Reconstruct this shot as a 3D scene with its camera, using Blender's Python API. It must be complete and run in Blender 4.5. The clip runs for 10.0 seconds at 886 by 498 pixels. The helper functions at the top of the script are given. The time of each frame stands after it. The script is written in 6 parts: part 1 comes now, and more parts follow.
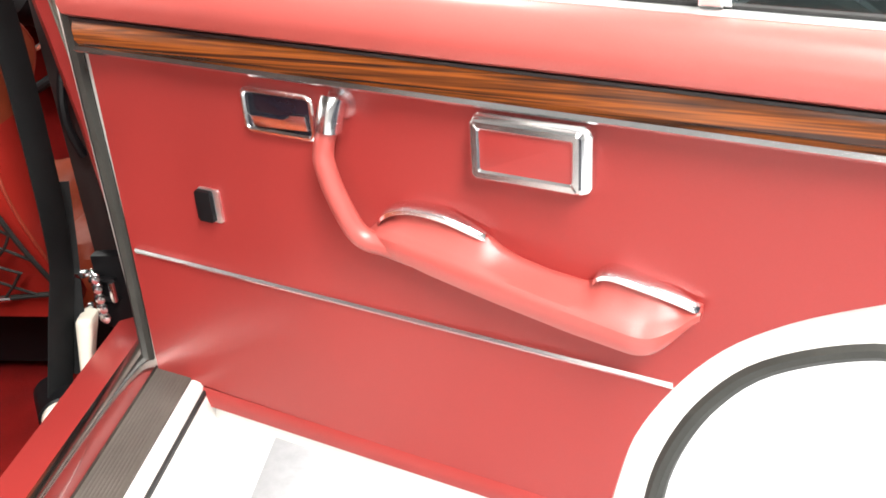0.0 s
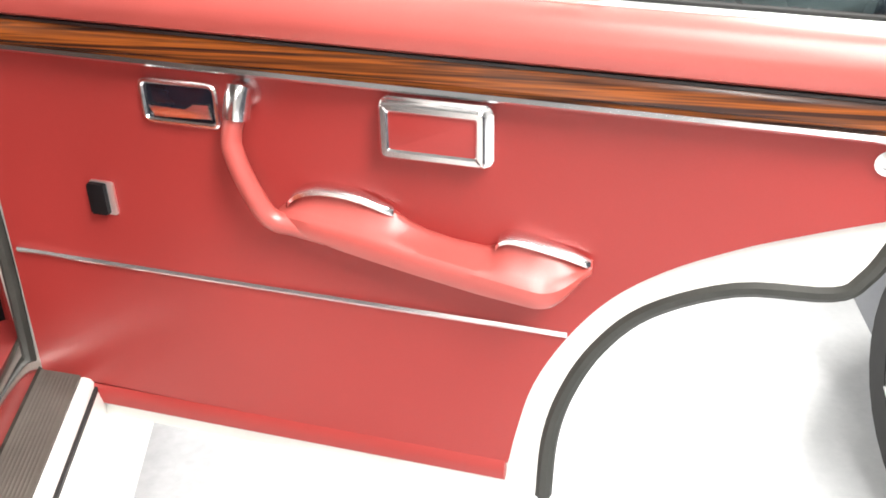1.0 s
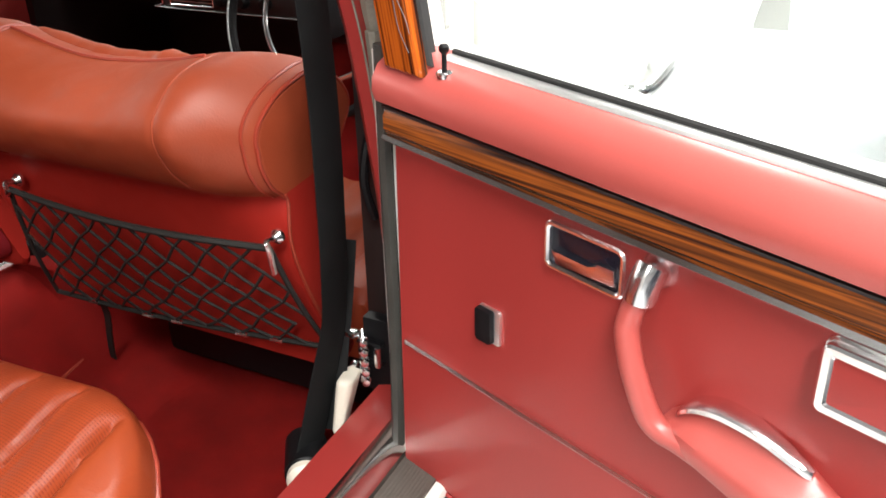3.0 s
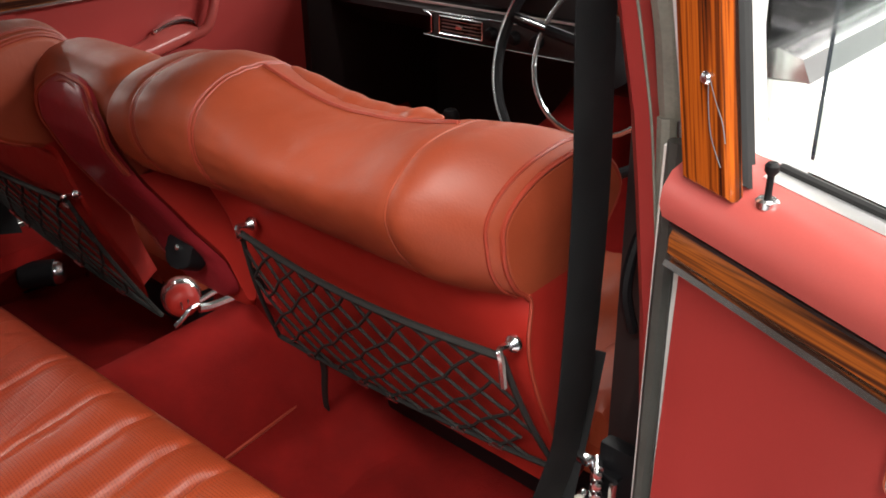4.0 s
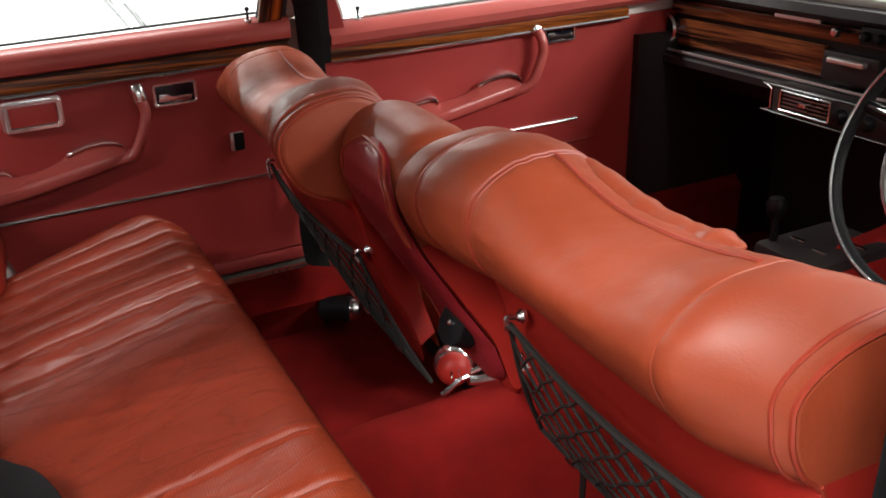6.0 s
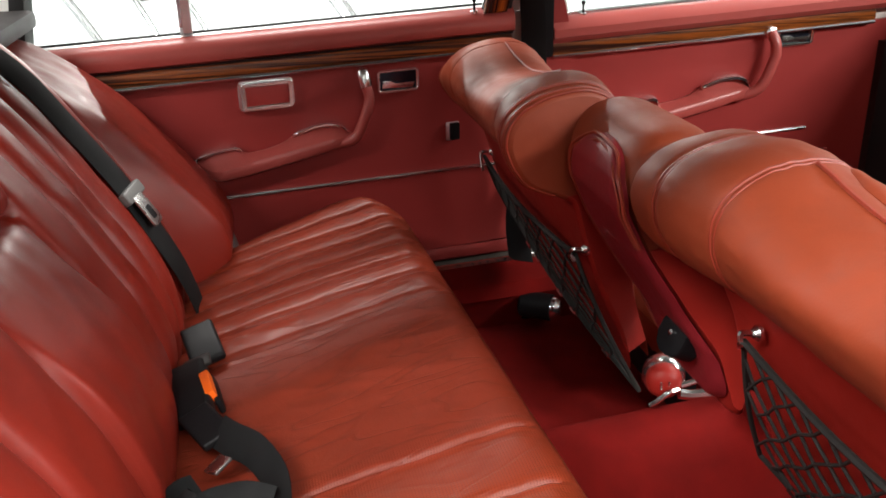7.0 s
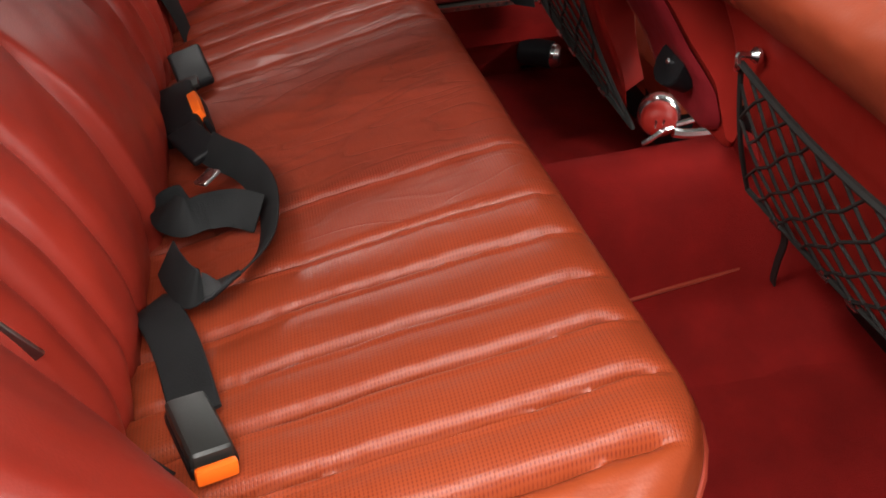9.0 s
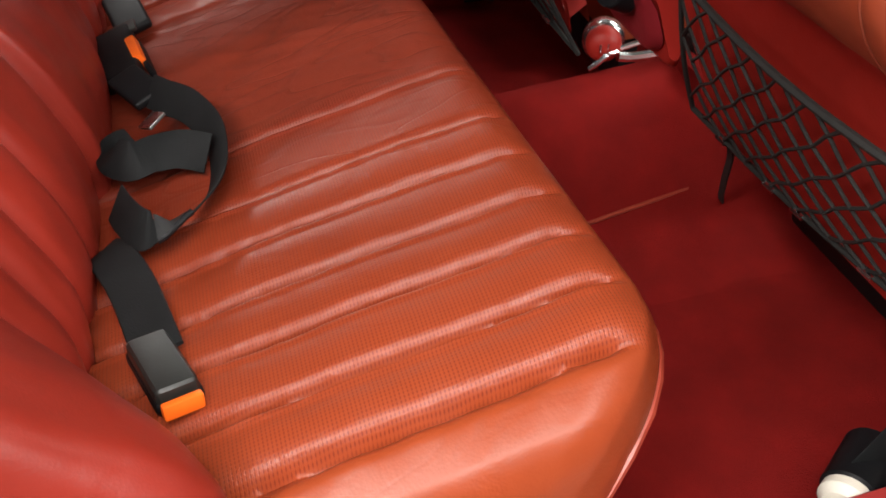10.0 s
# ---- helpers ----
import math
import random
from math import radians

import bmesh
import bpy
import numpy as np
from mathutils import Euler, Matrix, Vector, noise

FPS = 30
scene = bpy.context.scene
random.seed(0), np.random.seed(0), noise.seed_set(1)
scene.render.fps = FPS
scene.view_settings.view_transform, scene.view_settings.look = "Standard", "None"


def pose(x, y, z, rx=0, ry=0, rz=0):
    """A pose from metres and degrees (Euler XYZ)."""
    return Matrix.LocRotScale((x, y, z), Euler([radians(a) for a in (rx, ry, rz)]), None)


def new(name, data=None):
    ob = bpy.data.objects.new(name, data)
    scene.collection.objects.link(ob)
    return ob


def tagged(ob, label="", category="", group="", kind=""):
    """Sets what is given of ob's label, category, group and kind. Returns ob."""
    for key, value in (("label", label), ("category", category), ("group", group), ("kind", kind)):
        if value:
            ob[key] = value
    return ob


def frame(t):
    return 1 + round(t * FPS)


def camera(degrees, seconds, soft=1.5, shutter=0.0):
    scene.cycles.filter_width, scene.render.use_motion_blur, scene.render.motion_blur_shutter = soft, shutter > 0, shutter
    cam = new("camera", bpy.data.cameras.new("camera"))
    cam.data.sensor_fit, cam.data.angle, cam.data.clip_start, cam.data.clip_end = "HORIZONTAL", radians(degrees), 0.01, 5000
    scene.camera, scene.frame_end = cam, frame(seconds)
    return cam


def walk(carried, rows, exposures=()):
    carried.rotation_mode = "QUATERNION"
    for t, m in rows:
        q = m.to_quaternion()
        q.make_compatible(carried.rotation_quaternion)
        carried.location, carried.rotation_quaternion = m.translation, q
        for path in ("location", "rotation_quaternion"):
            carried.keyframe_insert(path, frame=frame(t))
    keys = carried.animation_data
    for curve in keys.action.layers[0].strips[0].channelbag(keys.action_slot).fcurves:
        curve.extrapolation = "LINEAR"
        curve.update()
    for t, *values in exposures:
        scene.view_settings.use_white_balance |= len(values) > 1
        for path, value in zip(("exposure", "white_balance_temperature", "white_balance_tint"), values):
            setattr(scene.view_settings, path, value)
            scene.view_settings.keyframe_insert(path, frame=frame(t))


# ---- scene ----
# the camera stands in and by the open right rear door of an old saloon in a showroom; x to the car's right, y to its nose
cam = camera(52.61, 10.0, soft=1.7)
PATH = [
    (0, 1.2906, -0.9237, 0.9588, 63.50, 3.58, 6.85),
    (0.5, 1.2416, -0.9650, 0.9722, 62.57, 2.16, -1.12),
    (1, 1.2040, -0.9864, 0.9760, 62.39, 1.19, -5.44),
    (1.5, 1.2110, -0.9865, 0.9907, 62.08, 2.10, -4.98),
    (2, 1.1879, -0.9510, 1.0062, 61.09, 1.89, -0.73),
    (2.5, 1.2062, -0.8657, 1.0440, 61.54, 1.35, 10.74),
    (3, 1.2240, -0.7647, 1.0400, 63.47, 1.36, 27.05),
    (3.2, 1.1946, -0.7263, 1.0337, 63.81, 1.15, 32.20),
    (4.3, 1.0809, -0.5623, 1.0518, 65.68, 0.56, 47.62),
    (4.5, 1.0722, -0.5291, 1.0577, 66.25, 0.28, 50.42),
    (5, 1.0554, -0.4696, 1.0677, 67.39, 0.72, 56.51),
    (5.2, 1.0502, -0.4610, 1.0711, 67.37, 1.35, 58.19),
    (6.3, 1.0164, -0.5200, 1.0746, 67.73, 1.07, 69.34),
    (6.5, 1.0074, -0.5297, 1.0725, 67.84, 1.11, 71.96),
    (7, 0.9890, -0.5503, 1.0642, 67.72, 1.15, 77.93),
    (7.5, 0.9893, -0.5478, 1.0562, 66.05, 1.39, 81.20),
    (8, 0.9970, -0.5483, 1.0449, 62.70, 0.95, 81.38),
    (8.5, 1.0049, -0.5467, 1.0251, 58.55, 0.42, 80.02),
    (9, 1.0136, -0.5395, 0.9998, 53.75, 0.18, 78.76),
    (9.5, 1.0300, -0.5361, 0.9962, 48.33, 0.34, 77.29),
    (10, 1.0296, -0.5422, 0.9871, 50.42, 1.00, 74.53),
]
EXPOSURES = [(0.0, 0.48), (0.5, 0.33), (2.0, 0.28), (2.5, 0.12), (3.2, 0.0), (4.3, -0.14), (5.2, -0.06), (6.3, 0.06), (7.0, 0.10), (8.0, 0.10), (8.5, 0.03), (10.0, -0.02)]
walk(cam, [(t, pose(x, y, z, rx, ry, rz)) for t, x, y, z, rx, ry, rz in PATH], EXPOSURES)

# ---- light: a bright hall; its ceiling lamps are added, none is seen ----
world = bpy.data.worlds.new("hall_air")
scene.world = world
world.use_nodes = True
world.node_tree.nodes["Background"].inputs[0].default_value = (0.85, 0.92, 1.0, 1)
world.node_tree.nodes["Background"].inputs[1].default_value = 0.10
# x, y and watts of the added ceiling lamps, placed where brightness was needed
ADDED_LAMPS = [(2.6, -3.4, 360), (1.9, -0.7, 85), (2.8, -0.7, 105), (3.8, -0.7, 85), (6.6, -1.0, 50), (0.2, -6.6, 130), (4.6, 3.6, 600), (3.4, 8.6, 500), (-10.4, -2.6, 620), (-10.4, 2.0, 620), (-2.3, -1.2, 170), (-2.3, 4.0, 170), (0.4, 5.4, 220)]


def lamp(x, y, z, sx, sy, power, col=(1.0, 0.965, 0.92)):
    data = bpy.data.lights.new("added_lamp", "AREA")
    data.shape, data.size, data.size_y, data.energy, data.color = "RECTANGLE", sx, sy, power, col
    ob = new("added_lamp_light", data)
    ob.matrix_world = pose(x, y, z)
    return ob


# ---- materials ----
def nodes(name, rough=0.5, metal=0.0, spec=0.5):
    m = bpy.data.materials.new(name)
    m.use_nodes = True
    b = m.node_tree.nodes["Principled BSDF"]
    b.inputs["Roughness"].default_value, b.inputs["Metallic"].default_value = rough, metal
    b.inputs["Specular IOR Level"].default_value = spec
    return m, m.node_tree, b


def nd(nt, kind, **kw):
    n = nt.nodes.new(kind)
    for k, v in kw.items():
        n.inputs[k.replace("_", " ")].default_value = v
    return n


def coords(nt, stretch=(1, 1, 1), lean=0.0):
    c = nt.nodes.new("ShaderNodeTexCoord")
    mp = nt.nodes.new("ShaderNodeMapping")
    mp.vector_type = "TEXTURE"
    mp.inputs["Scale"].default_value = [1 / k for k in stretch]
    mp.inputs["Rotation"].default_value = (radians(lean), 0, 0)
    nt.links.new(c.outputs["Object"], mp.inputs["Vector"])
    return mp.outputs["Vector"]


def ramp(nt, fac, stops):
    r = nt.nodes.new("ShaderNodeValToRGB")
    e = r.color_ramp.elements
    while len(e) < len(stops):
        e.new(0.5)
    for el, (p, c) in zip(e, stops):
        el.position, el.color = p, (*c, 1)
    nt.links.new(fac, r.inputs[0])
    return r.outputs[0]


def bump(nt, b, height, strength, dist):
    n = nt.nodes.new("ShaderNodeBump")
    n.inputs["Strength"].default_value, n.inputs["Distance"].default_value = strength, dist
    nt.links.new(height, n.inputs["Height"])
    if b.inputs["Normal"].is_linked:
        nt.links.new(b.inputs["Normal"].links[0].from_socket, n.inputs["Normal"])
    nt.links.new(n.outputs[0], b.inputs["Normal"])


def scaled(c, k):
    return tuple(min(1, v * k) for v in c)


def surface(name, col, rough, metal=0.0, spec=0.5, var=0.12, scale=9.0, grain=300.0, relief=0.0, depth=0.0004, rvar=0.08, wear=None, coat=0.0):
    """A material with a broad and a fine variation of colour and gloss, fine relief and worn patches."""
    m, nt, b = nodes(name, rough, metal, spec)
    v = coords(nt)
    big = nd(nt, "ShaderNodeTexNoise", Scale=scale, Detail=4.0)
    fine = nd(nt, "ShaderNodeTexNoise", Scale=grain, Detail=2.0)
    for n in (big, fine):
        nt.links.new(v, n.inputs["Vector"])
    mix = nt.nodes.new("ShaderNodeMath")
    mix.operation = "MULTIPLY_ADD"
    mix.inputs[1].default_value = 0.75
    sm = nt.nodes.new("ShaderNodeMath")
    sm.operation = "MULTIPLY"
    sm.inputs[1].default_value = 0.25
    nt.links.new(fine.outputs[0], sm.inputs[0])
    nt.links.new(big.outputs[0], mix.inputs[0])
    nt.links.new(sm.outputs[0], mix.inputs[2])
    stops = [(0.3, scaled(col, 1 - var)), (0.55, col), (0.75, wear if wear else scaled(col, 1 + var))]
    nt.links.new(ramp(nt, mix.outputs[0], stops), b.inputs["Base Color"])
    mr = nt.nodes.new("ShaderNodeMapRange")
    mr.inputs["To Min"].default_value, mr.inputs["To Max"].default_value = max(0.02, rough - rvar), rough + rvar
    nt.links.new(big.outputs[0], mr.inputs[0])
    nt.links.new(mr.outputs[0], b.inputs["Roughness"])
    b.inputs["Coat Weight"].default_value = coat
    if relief:
        bump(nt, b, fine.outputs[0], relief, depth)
    return m


def leather(name, col, rough=0.36, crease=0.5, holes=0.0, spec=0.34, lit_tint=None):
    """Old dyed hide: a pebbled grain, soft creases and a little wear."""
    m, nt, b = nodes(name, rough, 0.0, spec)
    v = coords(nt)
    big = nd(nt, "ShaderNodeTexNoise", Scale=6.0, Detail=5.0)
    peb = nd(nt, "ShaderNodeTexVoronoi", Scale=420.0)
    wrk = nd(nt, "ShaderNodeTexNoise", Scale=26.0, Detail=3.0, Distortion=1.2)
    for n in (big, peb, wrk):
        nt.links.new(v, n.inputs["Vector"])
    nt.links.new(ramp(nt, big.outputs[0], [(0.3, scaled(col, 0.82)), (0.55, col), (0.78, scaled(col, 1.16))]), b.inputs["Base Color"])
    if lit_tint:
        # colour lightened on the half beside the door for its light, in uneven patches
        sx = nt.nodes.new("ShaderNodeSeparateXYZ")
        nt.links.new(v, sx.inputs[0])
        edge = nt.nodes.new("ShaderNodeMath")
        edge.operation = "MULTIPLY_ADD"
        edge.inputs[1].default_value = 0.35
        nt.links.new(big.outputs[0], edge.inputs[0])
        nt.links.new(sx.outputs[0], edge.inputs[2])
        door_side = nt.nodes.new("ShaderNodeMapRange")
        door_side.inputs["From Min"].default_value, door_side.inputs["From Max"].default_value = 0.34, 0.85
        nt.links.new(edge.outputs[0], door_side.inputs[0])
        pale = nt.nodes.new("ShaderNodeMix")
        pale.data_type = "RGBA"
        pale.inputs["B"].default_value = (*lit_tint, 1)
        nt.links.new(door_side.outputs[0], pale.inputs["Factor"])
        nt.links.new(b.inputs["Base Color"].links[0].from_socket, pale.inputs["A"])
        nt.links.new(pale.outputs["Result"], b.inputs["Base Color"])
        # long soft wrinkles, darker in colour along their lines
        lines = nd(nt, "ShaderNodeTexNoise", Scale=1.0, Detail=1.5, Roughness=0.5, Distortion=0.7)
        nt.links.new(coords(nt, (23.0, 7.0, 7.0)), lines.inputs["Vector"])
        fold = ramp(nt, lines.outputs[0], [(0.455, (0, 0, 0)), (0.50, (1, 1, 1)), (0.545, (0, 0, 0))])
        sat = nt.nodes.new("ShaderNodeMapRange")
        sat.inputs["From Min"].default_value, sat.inputs["From Max"].default_value = 0.40, 0.20
        sat.inputs["To Min"].default_value = 0.18
        nt.links.new(sx.outputs[0], sat.inputs[0])
        kept = nt.nodes.new("ShaderNodeMath")
        kept.operation = "MULTIPLY"
        nt.links.new(fold, kept.inputs[0])
        nt.links.new(sat.outputs[0], kept.inputs[1])
        fold = kept.outputs[0]
        crease_mix = nt.nodes.new("ShaderNodeMath")
        crease_mix.operation = "MULTIPLY"
        crease_mix.inputs[1].default_value = 0.26
        nt.links.new(fold, crease_mix.inputs[0])
        creased = nt.nodes.new("ShaderNodeMix")
        creased.data_type = "RGBA"
        creased.inputs["B"].default_value = (*scaled(col, 0.40), 1)
        nt.links.new(crease_mix.outputs[0], creased.inputs["Factor"])
        nt.links.new(pale.outputs["Result"], creased.inputs["A"])
        nt.links.new(creased.outputs["Result"], b.inputs["Base Color"])
        low = nt.nodes.new("ShaderNodeMath")
        low.operation = "MULTIPLY"
        low.inputs[1].default_value = -1.0
        nt.links.new(fold, low.inputs[0])
        bump(nt, b, low.outputs[0], 0.30, 0.0016)
    mr = nt.nodes.new("ShaderNodeMapRange")
    mr.inputs["To Min"].default_value, mr.inputs["To Max"].default_value = rough - 0.08, rough + 0.12
    nt.links.new(wrk.outputs[0], mr.inputs[0])
    nt.links.new(mr.outputs[0], b.inputs["Roughness"])
    if holes:
        # fine rows of pin holes across the pleats
        sep = nt.nodes.new("ShaderNodeSeparateXYZ")
        nt.links.new(v, sep.inputs[0])
        waves = []
        for k in (0, 1):
            m1 = nt.nodes.new("ShaderNodeMath")
            m1.operation = "MULTIPLY"
            m1.inputs[1].default_value = 2 * math.pi / holes
            m2 = nt.nodes.new("ShaderNodeMath")
            m2.operation = "SINE"
            nt.links.new(sep.outputs[k], m1.inputs[0])
            nt.links.new(m1.outputs[0], m2.inputs[0])
            waves.append(m2.outputs[0])
        mul = nt.nodes.new("ShaderNodeMath")
        mul.operation = "MULTIPLY_ADD"
        mul.inputs[1].default_value = 0.35
        nt.links.new(waves[0], mul.inputs[0])
        nt.links.new(waves[1], mul.inputs[2])
        inside = nt.nodes.new("ShaderNodeMapRange")
        inside.inputs["From Min"].default_value, inside.inputs["From Max"].default_value = 0.19, 0.21
        nt.links.new(sep.outputs[0], inside.inputs[0])
        outside = nt.nodes.new("ShaderNodeMapRange")
        outside.inputs["From Min"].default_value, outside.inputs["From Max"].default_value = 0.640, 0.630
        nt.links.new(sep.outputs[0], outside.inputs[0])
        band = nt.nodes.new("ShaderNodeMath")
        band.operation = "MULTIPLY"
        nt.links.new(inside.outputs[0], band.inputs[0])
        nt.links.new(outside.outputs[0], band.inputs[1])
        hole = nt.nodes.new("ShaderNodeMapRange")
        hole.inputs["From Min"].default_value, hole.inputs["From Max"].default_value = 0.35, 1.05
        nt.links.new(mul.outputs[0], hole.inputs[0])
        pin = nt.nodes.new("ShaderNodeMath")
        pin.operation = "MULTIPLY"
        nt.links.new(hole.outputs[0], pin.inputs[0])
        nt.links.new(band.outputs[0], pin.inputs[1])
        mx = nt.nodes.new("ShaderNodeMix")
        mx.data_type = "RGBA"
        mx.inputs["B"].default_value = (*scaled(col, 0.80), 1)
        nt.links.new(pin.outputs[0], mx.inputs["Factor"])
        nt.links.new(b.inputs["Base Color"].links[0].from_socket, mx.inputs["A"])
        nt.links.new(mx.outputs["Result"], b.inputs["Base Color"])
        inv = nt.nodes.new("ShaderNodeMath")
        inv.operation = "MULTIPLY"
        inv.inputs[1].default_value = -1.0
        nt.links.new(pin.outputs[0], inv.inputs[0])
        bump(nt, b, inv.outputs[0], 0.28, 0.0008)
        far = nt.nodes.new("ShaderNodeMapRange")
        far.inputs["From Min"].default_value, far.inputs["From Max"].default_value = -0.16, -0.08
        nt.links.new(sep.outputs[0], far.inputs[0])
        near = nt.nodes.new("ShaderNodeMapRange")
        near.inputs["From Min"].default_value, near.inputs["From Max"].default_value = 0.26, 0.20
        nt.links.new(sep.outputs[0], near.inputs[0])
        worn = nt.nodes.new("ShaderNodeMath")
        worn.operation = "MULTIPLY"
        nt.links.new(far.outputs[0], worn.inputs[0])
        nt.links.new(near.outputs[0], worn.inputs[1])
        dull = nt.nodes.new("ShaderNodeMath")
        dull.operation = "MULTIPLY_ADD"
        dull.inputs[1].default_value = 0.16
        nt.links.new(worn.outputs[0], dull.inputs[0])
        nt.links.new(mr.outputs[0], dull.inputs[2])
        nt.links.new(dull.outputs[0], b.inputs["Roughness"])
    bump(nt, b, peb.outputs[0], 0.12, 0.0006)
    bump(nt, b, wrk.outputs[0], crease, 0.0022)
    return m


RED_VINYL = surface("red_vinyl", (0.355, 0.0365, 0.0325), 0.42, var=0.07, scale=4, grain=520, relief=0.10, rvar=0.06)
# lighter than red_vinyl: the sheen on the window ledge put into the colour
RED_PAD = surface("red_padded_vinyl", (0.475, 0.090, 0.077), 0.34, spec=0.7, var=0.08, scale=5, grain=520, relief=0.10, rvar=0.06)
HIDE = leather("red_leather", (0.275, 0.0455, 0.0160), 0.48, 0.24, 0.0, 0.44)
HIDE_BOARD = leather("red_seat_board", (0.33, 0.018, 0.012), 0.45, 0.15)
HIDE_BENCH = leather("worn_red_leather", (0.208, 0.0172, 0.0095), 0.36, 0.18, 0.0, 0.34)
# second colour: the cushion's door half as the light there shows it
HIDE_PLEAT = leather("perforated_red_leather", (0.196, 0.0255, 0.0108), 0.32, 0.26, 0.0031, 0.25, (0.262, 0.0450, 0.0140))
HIDE_DARK = leather("maroon_leather", (0.24, 0.016, 0.022), 0.42, 0.25)
PIPING = surface("red_piping", (0.28, 0.036, 0.018), 0.4, var=0.1, scale=30)
CARPET = surface("red_carpet", (0.235, 0.0095, 0.008), 0.95, spec=0.1, var=0.25, scale=14, grain=900, relief=1.0, depth=0.003)
CHROME = surface("chrome", (0.90, 0.90, 0.91), 0.21, metal=1.0, var=0.04, scale=20, rvar=0.05)
SILL_METAL = surface("worn_polished_metal", (0.80, 0.79, 0.77), 0.10, metal=1.0, var=0.12, scale=14, rvar=0.10)
TRIM_METAL = surface("satin_bright_trim", (0.92, 0.92, 0.92), 0.42, metal=1.0, var=0.04, scale=20, rvar=0.05)
STEEL = surface("brushed_steel", (0.55, 0.55, 0.54), 0.28, metal=1.0, var=0.1, scale=30, rvar=0.08)
BLACK = surface("black_plastic", (0.006, 0.006, 0.007), 0.50, spec=0.20, var=0.2, scale=30, relief=0.15)
DASH = surface("black_padded_vinyl", (0.016, 0.011, 0.011), 0.55, var=0.2, scale=12, relief=0.2)
RUBBER = surface("grey_rubber_seal", (0.042, 0.043, 0.038), 0.55, var=0.25, scale=25, relief=0.2)
PILLAR_RUBBER = surface("pale_grey_rubber", (0.22, 0.215, 0.18), 0.55, var=0.3, scale=30, relief=0.3)
RUBBER_BLACK = surface("black_rubber", (0.018, 0.018, 0.018), 0.6, var=0.2, scale=25)
RUBBER_MAT = surface("grey_ribbed_rubber", (0.085, 0.074, 0.064), 0.6, var=0.25, scale=18, relief=0.2)
PAINT = surface("cream_paint", (0.82, 0.81, 0.77), 0.25, var=0.03, scale=3, coat=0.6, rvar=0.04)
ROOF_CLOTH = surface("dark_roof_cloth", (0.13, 0.115, 0.10), 0.9, spec=0.1, var=0.1, scale=20)
IVORY = surface("ivory_plastic", (0.75, 0.70, 0.60), 0.45, var=0.08, scale=20)
ORANGE = surface("orange_plastic", (0.9, 0.14, 0.01), 0.4, var=0.05, scale=30)
CORD = surface("black_cord", (0.011, 0.0105, 0.009), 0.8, var=0.3, scale=200)
CUP = surface("dark_cup_enamel", (0.012, 0.013, 0.022), 0.16, var=0.1, scale=30)
GREY_PLASTIC = surface("grey_plastic", (0.16, 0.16, 0.155), 0.45, var=0.1, scale=40)


def wood_material(name, axis, dark=(0.036, 0.013, 0.008), mid=(0.13, 0.038, 0.011), light=(0.32, 0.084, 0.014), bands=120.0, rough=0.16, lean=0.0):
    """Lacquered zebrano: long uneven dark streaks along one axis."""
    m, nt, b = nodes(name, rough, 0.0, 0.38)
    st = [bands, bands, bands]
    st[axis] = 1.3
    n1 = nd(nt, "ShaderNodeTexNoise", Scale=1.0, Detail=3.0, Roughness=0.55, Distortion=0.6)
    nt.links.new(coords(nt, st, lean), n1.inputs["Vector"])
    st2 = [bands * 6, bands * 6, bands * 6]
    st2[axis] = 9.0
    n2 = nd(nt, "ShaderNodeTexNoise", Scale=1.0, Detail=2.0)
    nt.links.new(coords(nt, st2, lean), n2.inputs["Vector"])
    add = nt.nodes.new("ShaderNodeMath")
    add.operation = "MULTIPLY_ADD"
    add.inputs[1].default_value = 0.22
    nt.links.new(n2.outputs[0], add.inputs[0])
    nt.links.new(n1.outputs[0], add.inputs[2])
    nt.links.new(ramp(nt, add.outputs[0], [(0.50, dark), (0.58, mid), (0.66, light), (0.72, mid), (0.79, dark)]), b.inputs["Base Color"])
    b.inputs["Coat Weight"].default_value = 0.12
    return m


WOOD_Y = wood_material("zebrano_veneer_lengthwise", 1, bands=85.0, rough=0.24)
WOOD_Z = wood_material("zebrano_veneer_upright", 2, (0.020, 0.007, 0.004), (0.15, 0.029, 0.005), (0.48, 0.102, 0.010), 66.0, 0.20, -11.9)
WOOD_X = wood_material("walnut_veneer", 0, (0.020, 0.008, 0.005), (0.12, 0.036, 0.014), (0.24, 0.075, 0.026), 38.0)


def webbing():
    m, nt, b = nodes("charcoal_webbing", 0.72, 0.0, 0.22)
    wv = nd(nt, "ShaderNodeTexNoise", Scale=700.0, Detail=1.0)
    big = nd(nt, "ShaderNodeTexNoise", Scale=20.0, Detail=3.0)
    v = coords(nt)
    nt.links.new(v, wv.inputs["Vector"])
    nt.links.new(v, big.inputs["Vector"])
    nt.links.new(ramp(nt, big.outputs[0], [(0.3, (0.0045, 0.0050, 0.0054)), (0.7, (0.0088, 0.0096, 0.0102))]), b.inputs["Base Color"])
    bump(nt, b, wv.outputs[0], 0.4, 0.0006)
    return m


WEB = webbing()


